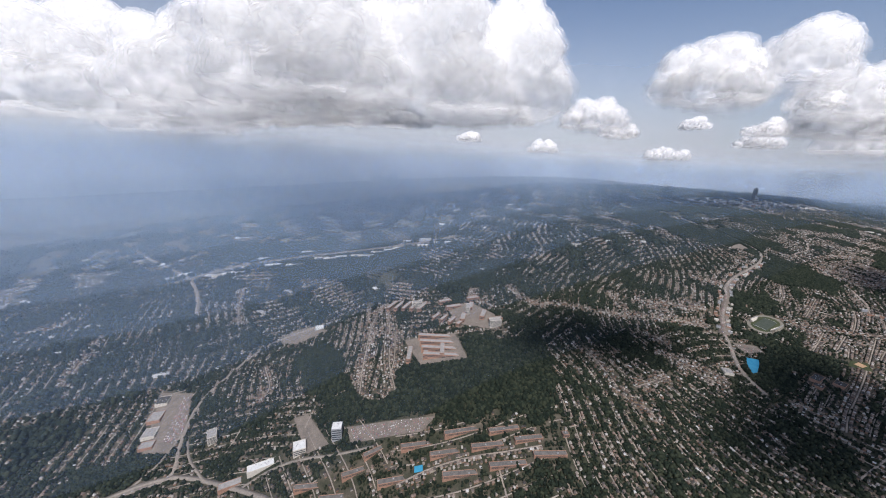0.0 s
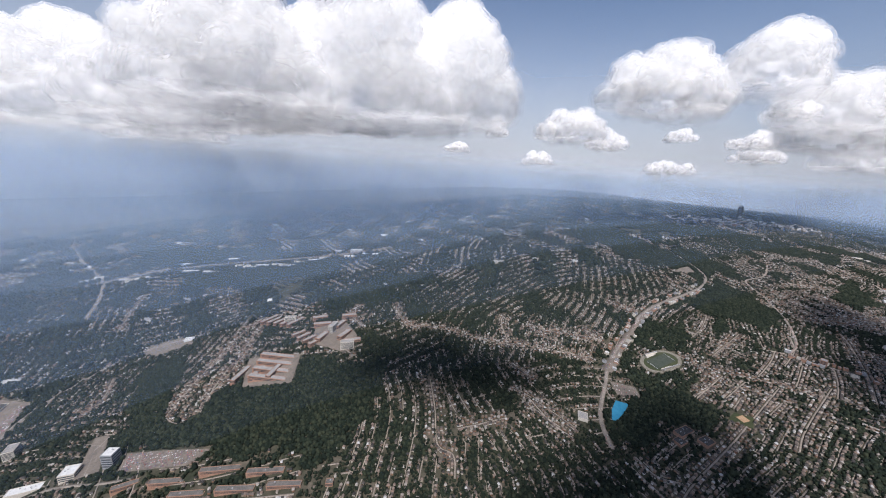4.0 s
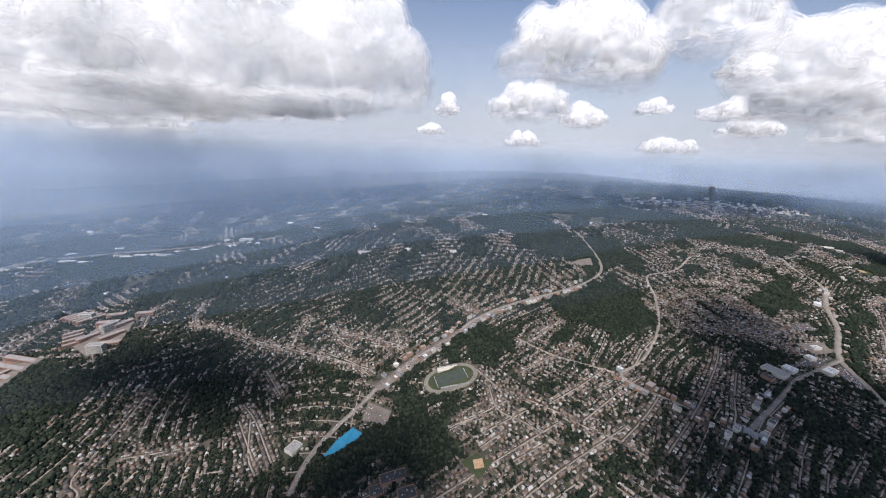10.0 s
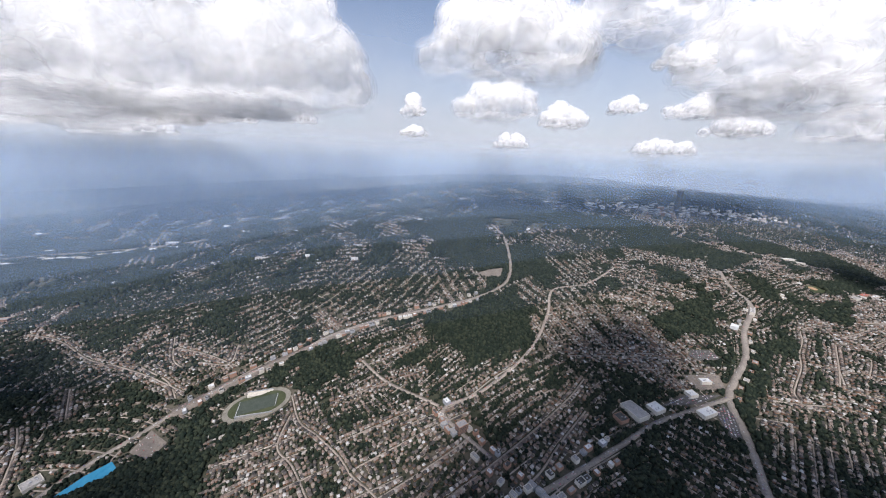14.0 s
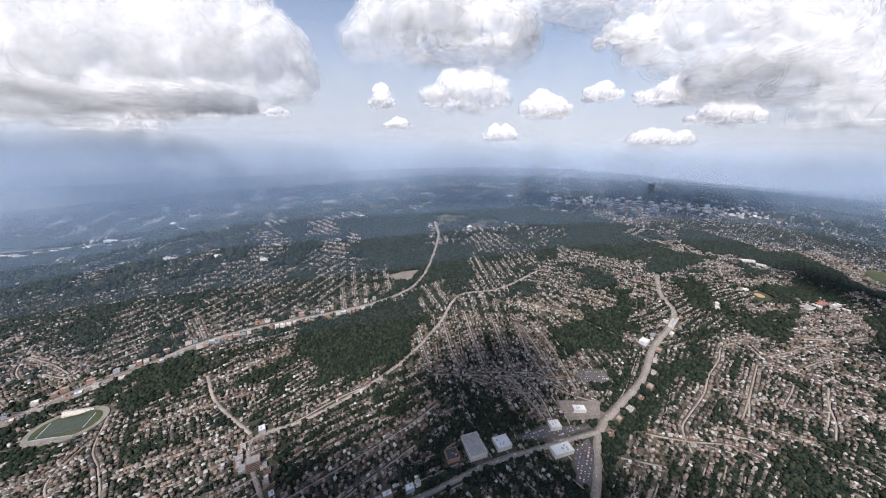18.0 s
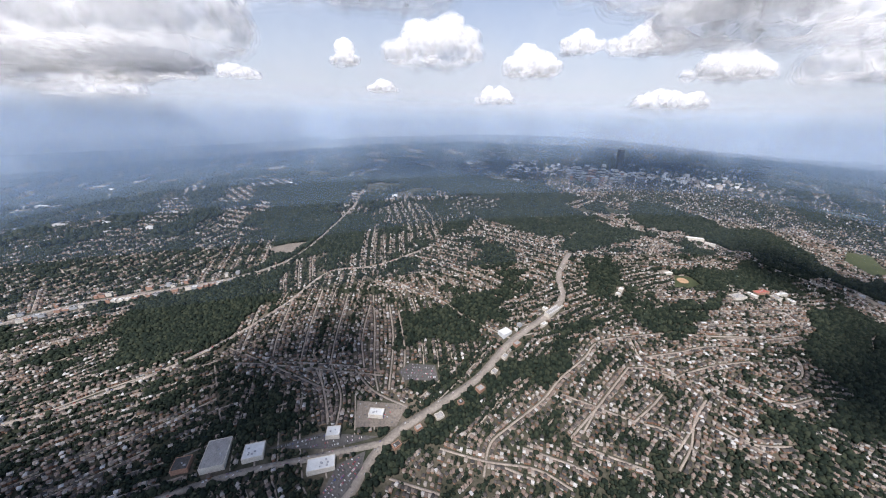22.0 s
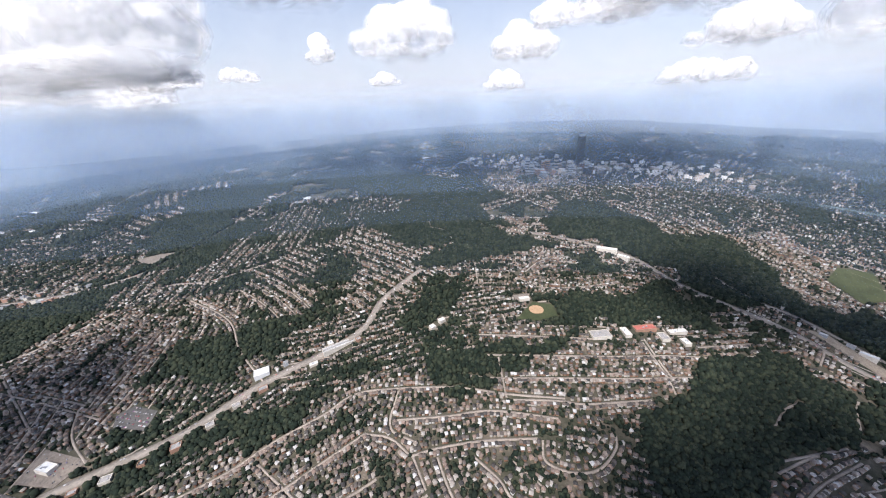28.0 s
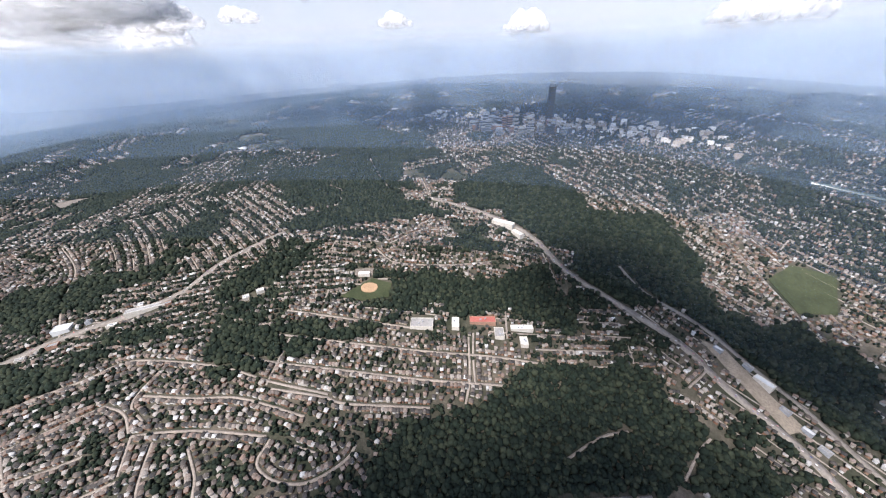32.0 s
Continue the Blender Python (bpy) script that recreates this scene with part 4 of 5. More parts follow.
# hilltop park and school
pad("park_lawn", [(682, 450), (688, 467), (699, 469), (703, 461), (693, 453)], LAWN, "mown park lawn with ball fields", "sports field")
pad("infield", oval(691, 461, 4.2, 3.2, 25, 14), SAND, "tan sand infield on a green lawn", "sports field", lift=0.6)
pad("park_lot", [(676, 468), (684, 473), (687, 469), (679, 464)], LOT, "pale hard court beside a lawn", "car park", lift=0.5)
building("park_pavilion", 683, 467, 6, 2.5, 1.4, 30, PALE, WHITE, "small park pavilion with a white roof", "hall", units=0)
for x, y, w, d, rf, wl, lb in [(725, 456, 12, 7, GREYROOF, PALE, "pale school wing with a grey flat roof"), (738, 464, 4, 8, WHITE, PALE, "school wing with a white flat roof"), (748, 472, 14, 5, REDROOF, BRICK, "brick school hall with a red roof"),
                               (757, 470, 5, 7, GREYROOF, PALE, "pale school wing with a grey flat roof"), (765, 478, 12, 3.6, WHITE, PALE, "school wing with a white flat roof"), (768, 472, 4, 6, WHITE, PALE, "school wing with a white flat roof")]:
    building("school_building", x, y, w * 0.85, d * 0.8, 1.2, 27, wl, rf, lb, "school", units=3, group="hilltop school wings")
# works yard by the highway, and the bus hall at the tunnel
YARD = [(839, 518), (849, 518), (874, 495), (868, 490)]
pad("works_yard", YARD, varied("yard_gravel", [(0.3, (0.20, 0.165, 0.125)), (0.7, (0.32, 0.265, 0.205))], 0.2, fine=1.5), "tan gravel works yard between highway and railway", "yard")
building("depot_hall", 862, 508, 7, 3, 1.9, -38, PALE, WHITE, "long white-roofed depot in a works yard", "hall", units=0)
for x, y in [(868, 499), (874, 494), (878, 489), (846, 516), (857, 513)]:
    building("shed", x, y, 3.5, 2, 1.4, -38, GREYWALL, random.Random(x).choice((WHITE, GREYROOF)), "small flat-roofed shed in a works yard", "shed", units=0, group="works sheds")
building("transit_hall", 731, 545, 14, 4, 2.4, -5, PALE, WHITE, "long white hall beside the highway", "hall", units=2)
building("transit_hall", 742, 540, 8, 3, 2.0, -30, PALE, WHITE, "long white hall beside the highway", "hall", units=2)
pad("cemetery_lawn", [(872, 574), (884, 590), (903, 590), (898, 563), (882, 556)], LAWN, "open green cemetery lawn among trees", "cemetery")
pad("quarry_floor", [(350, 433), (366, 446), (382, 452), (379, 432)], LOT, "bare grey quarry floor in the woods", "quarry")

# ---- downtown on the far side ----
def spread(verts, x, y, z, turn, sx, sy, sz):
    """Copies of verts at many places, as one array (n, k, 3)."""
    c, s = np.cos(turn)[:, None], np.sin(turn)[:, None]
    vx, vy, vz = verts[None, :, 0] * sx[:, None], verts[None, :, 1] * sy[:, None], verts[None, :, 2] * sz[:, None]
    return np.stack([x[:, None] + c * vx - s * vy, y[:, None] + s * vx + c * vy, z[:, None] + vz], -1)

STEEL = varied("dark_steel_tower", [(0.3, (0.07, 0.06, 0.055)), (0.7, (0.12, 0.10, 0.09))], 0.3, fine=1.0)
STONE = varied("tower_stone", [(0.3, (0.26, 0.24, 0.22)), (0.7, (0.38, 0.36, 0.33))], 0.3, fine=1.0)
def tower(x, y, w, d, h, turn, mat, label, floors=8):
    z = float(terrain(x, y))
    e = new("office_tower")
    e.matrix_basis = pose(x, y, z, 0, 0, turn)
    part("shaft", *box(-w / 2, w / 2, -d / 2, d / 2, -4, h), mat, e)
    part("crown", *box(-w / 2 * 0.8, w / 2 * 0.8, -d / 2 * 0.8, d / 2 * 0.8, h, h + 0.06 * h + 0.4), GREYWALL, e)
    for k in range(floors):
        z0 = h * (0.06 + 0.92 * k / floors)
        part("window", *box(-w / 2 - 0.06, w / 2 + 0.06, -d / 2 - 0.06, d / 2 + 0.06, z0, z0 + 0.45 * h / floors), GLASS, e)
    tagged(e, label, "skyscraper", group="downtown towers")
tower(706, 757, 6.8, 6.8, 38, 20, STEEL, "tallest dark steel skyscraper of a hazy downtown", 12)
r = random.Random(5)
for i in range(46):
    a, q = r.uniform(0, 6.28), math.sqrt(r.random())
    x, y = 672 + q * 62 * math.cos(a), 728 + q * 24 * math.sin(a)
    h = 6 + 17 * r.random()**2 * (1.2 - q)
    if math.hypot(x - 700, y - 742) > 9:
        tower(x, y, r.uniform(4, 7), r.uniform(4, 7), h, r.uniform(0, 40), r.choice((STONE, STONE, GREYWALL, STEEL, BRICK)), "office tower in a hazy downtown", 5)
# low blocks of the hazy town round the towers
tn = 330
tt, tq = rng.uniform(0, 1, tn), rng.normal(0, 1, tn)
tx, ty = 540 + 330 * tt, 772 - 30 * tt + 17 * tq
bv, bf = box(-0.5, 0.5, -0.5, 0.5, -3, 1)
V = spread(np.array(bv), tx, ty, terrain(tx, ty), rng.uniform(0.1, 0.6, tn), rng.uniform(2, 6, tn), rng.uniform(2, 5, tn), rng.uniform(1.2, 5.5, tn))
tagged(mesh_object("town_blocks", V.reshape(-1, 3), (np.arange(tn)[:, None, None] * 8 + np.array(bf)[None]).reshape(-1, 4),
                   varied("town_block_walls", [(0.0, (0.22, 0.18, 0.15)), (0.4, (0.35, 0.31, 0.27)), (0.8, (0.50, 0.47, 0.43)), (1.0, (0.62, 0.61, 0.59))], source="island", fine=1.0)),
       "pale low blocks of a hazy downtown", "buildings", kind="stuff")
WATER = varied("river_water", [(0.3, (0.05, 0.07, 0.07)), (0.7, (0.09, 0.11, 0.10))], 0.05, rough=0.15, spec=0.5)
v, f = strip(smooth_line([(620, 800), (700, 776), (760, 768), (821, 752), (867, 704), (943, 676), (1060, 650)]), 9, 0.5)
tagged(mesh_object("river", v, f, WATER), "broad grey river below the downtown", "river", kind="structure")

# traffic on the main roads
for name, width, mat, pts in ROADS:
    if name in ("valley_avenue", "boulevard", "shopping_street", "valley_highway", "plaza_road", "ridge_road"):
        line = smooth_line(pts, 1.2)
        d = np.gradient(line, axis=0)
        d /= np.hypot(d[:, 0], d[:, 1])[:, None]
        for side in (-0.28, -0.12, 0.12, 0.28):
            k = np.nonzero(rng.random(len(line)) < 0.13)[0]
            p = line[k] + np.stack([-d[k, 1], d[k, 0]], -1) * side * width
            cars.extend(zip(p[:, 0], p[:, 1], np.arctan2(d[k, 1], d[k, 0])))

# parked cars
if cars:
    c = np.array(cars)
    body = np.array([(-0.38, -0.16, 0), (0.38, -0.16, 0), (0.38, 0.16, 0), (-0.38, 0.16, 0), (-0.38, -0.16, 0.14), (0.38, -0.16, 0.14), (0.38, 0.16, 0.14), (-0.38, 0.16, 0.14),
                     (-0.22, -0.13, 0.27), (0.12, -0.13, 0.27), (0.12, 0.13, 0.27), (-0.22, 0.13, 0.27)])
    bf = np.array([(0, 1, 5, 4), (1, 2, 6, 5), (2, 3, 7, 6), (3, 0, 4, 7), (4, 5, 9, 8), (5, 6, 10, 9), (6, 7, 11, 10), (7, 4, 8, 11), (8, 9, 10, 11)])
    n = len(c)
    one = np.ones(n)
    cc, ss = np.cos(c[:, 2])[:, None], np.sin(c[:, 2])[:, None]
    z = terrain(c[:, 0], c[:, 1]) + 0.34
    V = np.stack([c[:, 0:1] + cc * body[None, :, 0] - ss * body[None, :, 1], c[:, 1:2] + ss * body[None, :, 0] + cc * body[None, :, 1], z[:, None] + body[None, :, 2]], -1)
    tagged(mesh_object("parked_cars", V.reshape(-1, 3), (np.arange(n)[:, None, None] * len(body) + bf[None]).reshape(-1, 4), CARS), "many small parked cars in rows", "cars", kind="stuff")

# ---- traced streets with houses on both sides ----
LANES = []

def lane(*pts, width=0.9, built=0.9):
    LANES.append((smooth_line(pts, 1.5), width, built))

lane((841, 616), (865, 580), (890, 540))
lane((852, 624), (878, 590), (903, 548))
lane((-159, 198), (-162, 234), (-163, 286), (-156, 322))
lane((-131, 195), (-139, 226), (-143, 266), (-152, 321))
lane((-159, 198), (-143, 190), (-131, 195))
lane((-425, 239), (-437, 272), (-449, 304))
lane((-318, 318), (-336, 358), (-348, 390))
lane((-259, 256), (-243, 228), (-254, 215))
lane((-542, 297), (-518, 305), (-497, 323))
lane((-37, 139), (-58, 137), (-82, 136), (-105, 133), (-124, 128))
lane((-37, 283), (-59, 315), (-50, 333))
lane((131, 296), (161, 293), (191, 286))
lane((13, 285), (-7, 306), (-12, 334))
lane((171, 256), (152, 268), (122, 276))
lane((437, 391), (449, 357), (460, 331))
lane((458, 390), (469, 355), (477, 334))
lane((420, 382), (433, 349), (442, 332))
lane((403, 367), (423, 328))
lane((476, 392), (490, 364), (501, 339), (509, 326))
lane((499, 381), (513, 354), (519, 335))
lane((426, 324), (459, 329), (492, 333), (508, 335))
lane((478, 334), (492, 319), (498, 303))
lane((220, 349), (247, 330))
lane((746, 461), (754, 445), (757, 435))
lane((675, 487), (692, 483), (717, 495), (737, 510))
lane((679, 495), (688, 513), (705, 526))
lane((470, 406), (516, 399), (544, 384), (572, 374))
lane((838, 563), (855, 552), (875, 545))
lane((795, 438), (804, 451), (813, 459))
lane((832, 453), (837, 466), (841, 473))
lane((830, 513), (841, 505), (834, 490))
lane((579, 600), (613, 570), (645, 549), (672, 552))
lane((649, 579), (670, 556))
lane((680, 547), (687, 530), (684, 518))
lane((760, 532), (772, 515))
lane((473, 330), (486, 315), (493, 306))
lane((413, 332), (456, 325), (486, 320))
lane((566, 302), (567, 315), (575, 325), (589, 340), (599, 355), (612, 370), (620, 382), (636, 390), (664, 400), (687, 405), (710, 412))
lane((601, 325), (615, 343), (626, 358), (634, 369))
lane((598, 346), (615, 343), (631, 340), (643, 339), (655, 332), (665, 330))
lane((630, 339), (641, 350), (647, 357))
lane((666, 358), (658, 347), (652, 334), (644, 323))
lane((657, 368), (666, 360))
lane((666, 371), (675, 362), (687, 354))
lane((656, 368), (665, 374), (680, 382), (701, 391))
lane((703, 391), (705, 384), (715, 384), (724, 389), (730, 399), (730, 404))
lane((679, 376), (690, 372), (696, 368), (707, 368), (721, 375))
lane((639, 390), (643, 375), (655, 373))
lane((634, 369), (645, 371), (656, 368))
lane((644, 378), (665, 387), (681, 395), (708, 402))
lane((665, 345), (675, 342), (685, 338))
lane((571, 308), (586, 306))
lane((581, 317), (602, 315), (611, 312))
lane((602, 324), (618, 322), (634, 320))
lane((672, 421), (699, 431), (730, 444), (758, 458), (778, 467))
lane((666, 407), (681, 411), (704, 420), (737, 434), (768, 450))
lane((689, 403), (708, 410), (719, 413), (746, 427))
lane((665, 432), (692, 441), (722, 452))
lane((747, 464), (752, 453), (757, 444))
lane((678, 422), (686, 403))
lane((788, 416), (801, 427), (813, 436))
lane((824, 437), (799, 415), (782, 393), (776, 385))
lane((791, 422), (822, 442))
lane((546, 308), (566, 308), (587, 310), (602, 306))
lane((607, 329), (616, 344), (634, 369))
lane((646, 331), (658, 346), (667, 359))
lane((666, 349), (679, 342), (695, 345))
lane((529, 292), (550, 292))
lane((470, 331), (482, 320), (493, 305))
lane((450, 330), (472, 334), (493, 337))
lane((496, 337), (486, 355), (478, 383))
lane((514, 328), (504, 359), (491, 385))
lane((490, 336), (506, 326), (526, 322))
lane((254, 252), (259, 232), (274, 222), (291, 207))
lane((246, 266), (262, 248), (277, 240), (295, 229), (307, 219), (321, 211), (332, 201))
lane((307, 223), (323, 236), (340, 250), (359, 264))
lane((323, 210), (339, 224), (353, 238), (361, 247))
lane((248, 206), (263, 217))
lane((265, 198), (283, 208))
lane((233, 221), (256, 230))
lane((343, 204), (367, 227), (391, 252), (419, 284), (433, 303))
lane((374, 210), (394, 231), (408, 251), (427, 276))
lane((274, 288), (298, 307), (320, 330))
lane((274, 262), (303, 281), (327, 297))
lane((291, 236), (317, 254), (336, 270))
lane((323, 248), (354, 271), (374, 295), (396, 316))
lane((99, 274), (96, 302), (101, 316))
lane((120, 305), (138, 286), (151, 280))
lane((161, 286), (183, 287), (177, 305))
lane((134, 193), (109, 216), (94, 226))
lane((122, 194), (99, 215))
lane((93, 253), (115, 235))
lane((-2, 291), (33, 288), (76, 276), (105, 274), (135, 270), (171, 262))
lane((30, 224), (35, 198), (38, 173), (48, 167), (49, 153))
lane((51, 185), (86, 198))
lane((105, 217), (118, 196), (129, 186))
lane((163, 174), (169, 162), (181, 157))
lane((295, 223), (230, 182), (189, 158), (172, 146))
lane((331, 221), (277, 186), (257, 170))
lane((230, 217), (266, 239))
lane((249, 215), (277, 231))
lane((-180, 203), (-163, 214), (-162, 243), (-156, 279))
lane((-137, 208), (-135, 230), (-138, 266))

houses, street_pieces, yard_trees = [], [], []
for line, width, built in LANES:
    d = np.gradient(line, axis=0)
    d /= np.maximum(np.hypot(d[:, 0], d[:, 1]), 1e-6)[:, None]
    run = np.r_[0, np.cumsum(np.hypot(*np.diff(line, axis=0).T))]
    far_lane = off_path(line[:1, 0], line[:1, 1])[0] > 420
    for side, row in ((-1, 0), (1, 0), (-1, 1), (1, 1), (-1, 2), (1, 2)):
        s = np.arange(0.8, run[-1], 1.38) + rng.normal(0, 0.08, len(np.arange(0.8, run[-1], 1.38)))
        p = np.stack([np.interp(s, run, line[:, 0]), np.interp(s, run, line[:, 1])], -1)
        q = np.stack([np.interp(s, run, d[:, 0]), np.interp(s, run, d[:, 1])], -1)
        p = p + np.stack([-q[:, 1], q[:, 0]], -1) * side * (1.75 + 2.3 * row + rng.normal(0, 0.12 + 0.12 * row, (len(s), 1)))
        ok = free(p[:, 0], p[:, 1]) & (rng.random(len(s)) < built - 0.22 * row) & ~wooded(p[:, 0], p[:, 1])
        for (x, y), (dx, dy) in zip(p[ok], q[ok]):
            houses.append((x, y, math.atan2(dy, dx) + (math.pi if side > 0 else 0), float(far_lane), row))
for line, width, built in LANES:
    occupy(line[:, 0], line[:, 1], 0.9)
    street_pieces.append((line, width))
lane_zone, lane_near, filled = np.zeros((NX, NY), bool), np.zeros((NX, NY), bool), np.zeros((NX, NY), bool)
for line, width, built in LANES:
    ix, iy = cells(line[:, 0], line[:, 1])
    for dx in range(-8, 9):
        for dy in range(-8, 9):
            if dx * dx + dy * dy < 62:
                lane_near[np.clip(ix + dx, 0, NX - 1), np.clip(iy + dy, 0, NY - 1)] = True
            if dx * dx + dy * dy < 38:
                lane_zone[np.clip(ix + dx, 0, NX - 1), np.clip(iy + dy, 0, NY - 1)] = True
lane_houses = np.array(houses)
kept = []
for row in range(3):                              # street fronts first, then the rows behind them
    for one in lane_houses[lane_houses[:, 4] == row]:
        spot = cells(one[0:1], one[1:2])
        if not taken[spot][0] and (row == 0 or not np.any(filled[max(spot[0][0] - 1, 0):spot[0][0] + 2, max(spot[1][0] - 1, 0):spot[1][0] + 2])):
            kept.append(one[:4])
            filled[spot] = True
lane_houses = np.array(kept)
occupy(lane_houses[:, 0], lane_houses[:, 1], 0.8)
houses = []

# ---- streets and lots of the neighbourhoods ----
SITES = hood[:, :2]
mx, my = np.meshgrid(np.arange(X0 + 1.5, X0 + NX, 3.0), np.arange(Y0 + 1.5, Y0 + NY, 3.0), indexing="ij")
SITE_MAP, best = np.zeros(mx.shape, int), np.full(mx.shape, 1e9)
for h, (sx, sy) in enumerate(SITES):
    dist = (mx - sx)**2 + (my - sy)**2
    SITE_MAP = np.where(dist < best, h, SITE_MAP)
    best = np.minimum(best, dist)
for h, (hx, hy, dx, dy, gap, share) in enumerate(hood):
    n = math.hypot(dx, dy)
    gap = gap * 0.8
    ax, ay = dx / n, dy / n
    far_hood = math.hypot(hx - 350, hy - 150) > 640
    reach = 75 if not far_hood else 110
    lot = 1.45 if not far_hood else 2.1
    bend, phase = rng.uniform(1.5, 5.0) * (2.0 if hx < 200 else 1.0), rng.uniform(0, 6.28)

    def place(a, b):
        b = b + bend * np.sin(a / 28 + phase)
        return hx + ax * a - ay * b, hy + ay * a + ax * b

    def mine(x, y):
        return ~lane_zone[cells(x, y)] & (SITE_MAP[np.clip(((x - X0) / 3).astype(int), 0, SITE_MAP.shape[0] - 1), np.clip(((y - Y0) / 3).astype(int), 0, SITE_MAP.shape[1] - 1)] == h)

    for k in range(-int(reach / gap), int(reach / gap) + 1):
        # the street itself
        a = np.arange(-reach, reach, 3.0)
        x, y = place(a, np.full(a.shape, k * gap))
        ok = mine(x, y) & ~wooded(x, y)
        run = []
        for i in range(len(a)):
            if ok[i]:
                run.append((x[i], y[i]))
            if (not ok[i] or i == len(a) - 1) and run:
                if len(run) > 3:
                    street_pieces.append((np.array(run), 0.62))
                run = []
        for side in (-1, 1):
            a = np.arange(-reach, reach, lot) + rng.uniform(0, lot) + rng.normal(0, 0.12, len(np.arange(-reach, reach, lot)))
            b = k * gap + side * (1.7 + rng.normal(0, 0.2, len(a)))
            x, y = place(a, b)
            slope = bend / 28 * np.cos(a / 28 + phase)
            turn = math.atan2(ay, ax) + np.arctan(slope)
            keep = mine(x, y) & ~wooded(x, y) & free(x, y) & (rng.random(len(a)) < share * (0.85 if hx < 190 else 1.0))
            for i in np.nonzero(keep)[0]:
                houses.append((x[i], y[i], turn[i] + (math.pi if side > 0 else 0), far_hood))
            # trees behind and between the houses
            for rep in range(2):
                a2 = np.arange(-reach, reach, lot * 1.15) + rng.uniform(-1.2, 1.2, len(np.arange(-reach, reach, lot * 1.15)))
                b2 = k * gap + side * rng.uniform(2.5, gap / 2 + 0.3, len(a2))
                x, y = place(a2, b2)
                keep = free(x, y) & (rng.random(len(a2)) < np.where(lane_near[cells(x, y)], 0.7, 1.0)) & (rng.random(len(a2)) < (0.62 if rep == 0 else 0.34) * (1.25 - 0.45 * share) * (1.35 if hx < 190 else 0.8))
                yard_trees.append(np.stack([x[keep], y[keep]], -1))
    # cross streets
    for k in (-1.0, 0.0, 1.0):
        b = np.arange(-rng.uniform(10, 40), rng.uniform(10, 40), 3.0)
        x, y = place(np.full(b.shape, k * 55 + 5.0), b)
        ok = mine(x, y) & ~wooded(x, y)
        run = []
        for i in range(len(b)):
            if ok[i]:
                run.append((x[i], y[i]))
            if (not ok[i] or i == len(b) - 1) and run:
                if len(run) > 3:
                    street_pieces.append((np.array(run), 0.95))
                run = []
for line, width in street_pieces[len(LANES):]:
    n = np.vstack([line[:-1] + (line[1:] - line[:-1]) * t for t in (0, 0.33, 0.67)])
    occupy(n[:, 0], n[:, 1], 0.6)
houses = np.array(houses)
keep = free(houses[:, 0], houses[:, 1])
houses = houses[keep]
yard_trees = np.vstack(yard_trees)
yard_trees = yard_trees[free(yard_trees[:, 0], yard_trees[:, 1])]

vs, fs, base = [], [], 0
for line, width in street_pieces:
    v, f = strip(line, width, 0.18)
    vs.append(v)
    fs.append(f + base)
    base += len(v)
streets = mesh_object("residential_streets", np.vstack(vs), np.vstack(fs), STREET)
tagged(streets, "narrow pale concrete streets between rows of houses", "street", kind="structure")

# ---- houses ----
def house_parts(w, d, h, r, hip=False):
    """Walls and roof of a gabled house, as triangles; the ridge runs along x."""
    x, y, o = w / 2, d / 2, 0.14
    wall = np.array([(-x, -y, -1), (x, -y, -1), (x, y, -1), (-x, y, -1), (-x, -y, h), (x, -y, h), (x, y, h), (-x, y, h), (-x, 0, h + r), (x, 0, h + r)], float)
    wf = [(0, 1, 5), (0, 5, 4), (1, 2, 6), (1, 6, 5), (2, 3, 7), (2, 7, 6), (3, 0, 4), (3, 4, 7), (5, 6, 9), (7, 4, 8)]
    k = r * o / y
    e = 0.35 * w if hip else -o
    roof = np.array([(-x - o, -y - o, h - k + 0.04), (x + o, -y - o, h - k + 0.04), (x + o, y + o, h - k + 0.04), (-x - o, y + o, h - k + 0.04), (-x + e, 0, h + r + 0.06), (x - e, 0, h + r + 0.06)], float)
    rf = [(0, 1, 5), (0, 5, 4), (2, 3, 4), (2, 4, 5), (3, 0, 4), (1, 2, 5)]
    return wall, np.array(wf), roof, np.array(rf)

def many_houses(name, sel, label):
    n = len(sel)
    if not n:
        return
    wall, wf, roof, rf = house_parts(1.08, 1.36, 0.95, 0.52)
    x, y, turn = sel[:, 0], sel[:, 1], sel[:, 2]
    turn = turn + np.where(rng.random(n) < 0.25, math.pi / 2, 0) + rng.normal(0, 0.03, n)
    grow = np.where(sel[:, 3] > 0, 1.05, 1.0)
    sx, sy, sz = grow * rng.uniform(0.85, 1.2, n), grow * rng.uniform(0.85, 1.15, n), grow * rng.uniform(0.8, 1.3, n)
    z = terrain(x, y) + 0.1
    V1, V2 = spread(wall, x, y, z, turn, sx, sy, sz), spread(roof, x, y, z, turn, sx, sy, sz)
    k1, k2 = len(wall), len(roof)
    F1 = (np.arange(n)[:, None, None] * k1 + wf[None]).reshape(-1, 3)
    F2 = (np.arange(n)[:, None, None] * k2 + rf[None]).reshape(-1, 3) + n * k1
    ob = mesh_object(name, np.vstack([V1.reshape(-1, 3), V2.reshape(-1, 3)]), np.vstack([F1, F2]), [WALLS, ROOFS],
                     np.r_[np.zeros(len(F1)), np.ones(len(F2))])
    tagged(ob, label, "houses", kind="stuff")

# ---- trees ----
ICO, ICO_F = ico(1)
OCTA = np.array([(1, 0, 0), (0, 1, 0), (-1, 0, 0), (0, -1, 0), (0, 0, 1), (0, 0, -1)], float)
OCTA_F = np.array([(0, 1, 4), (1, 2, 4), (2, 3, 4), (3, 0, 4), (1, 0, 5), (2, 1, 5), (3, 2, 5), (0, 3, 5)])

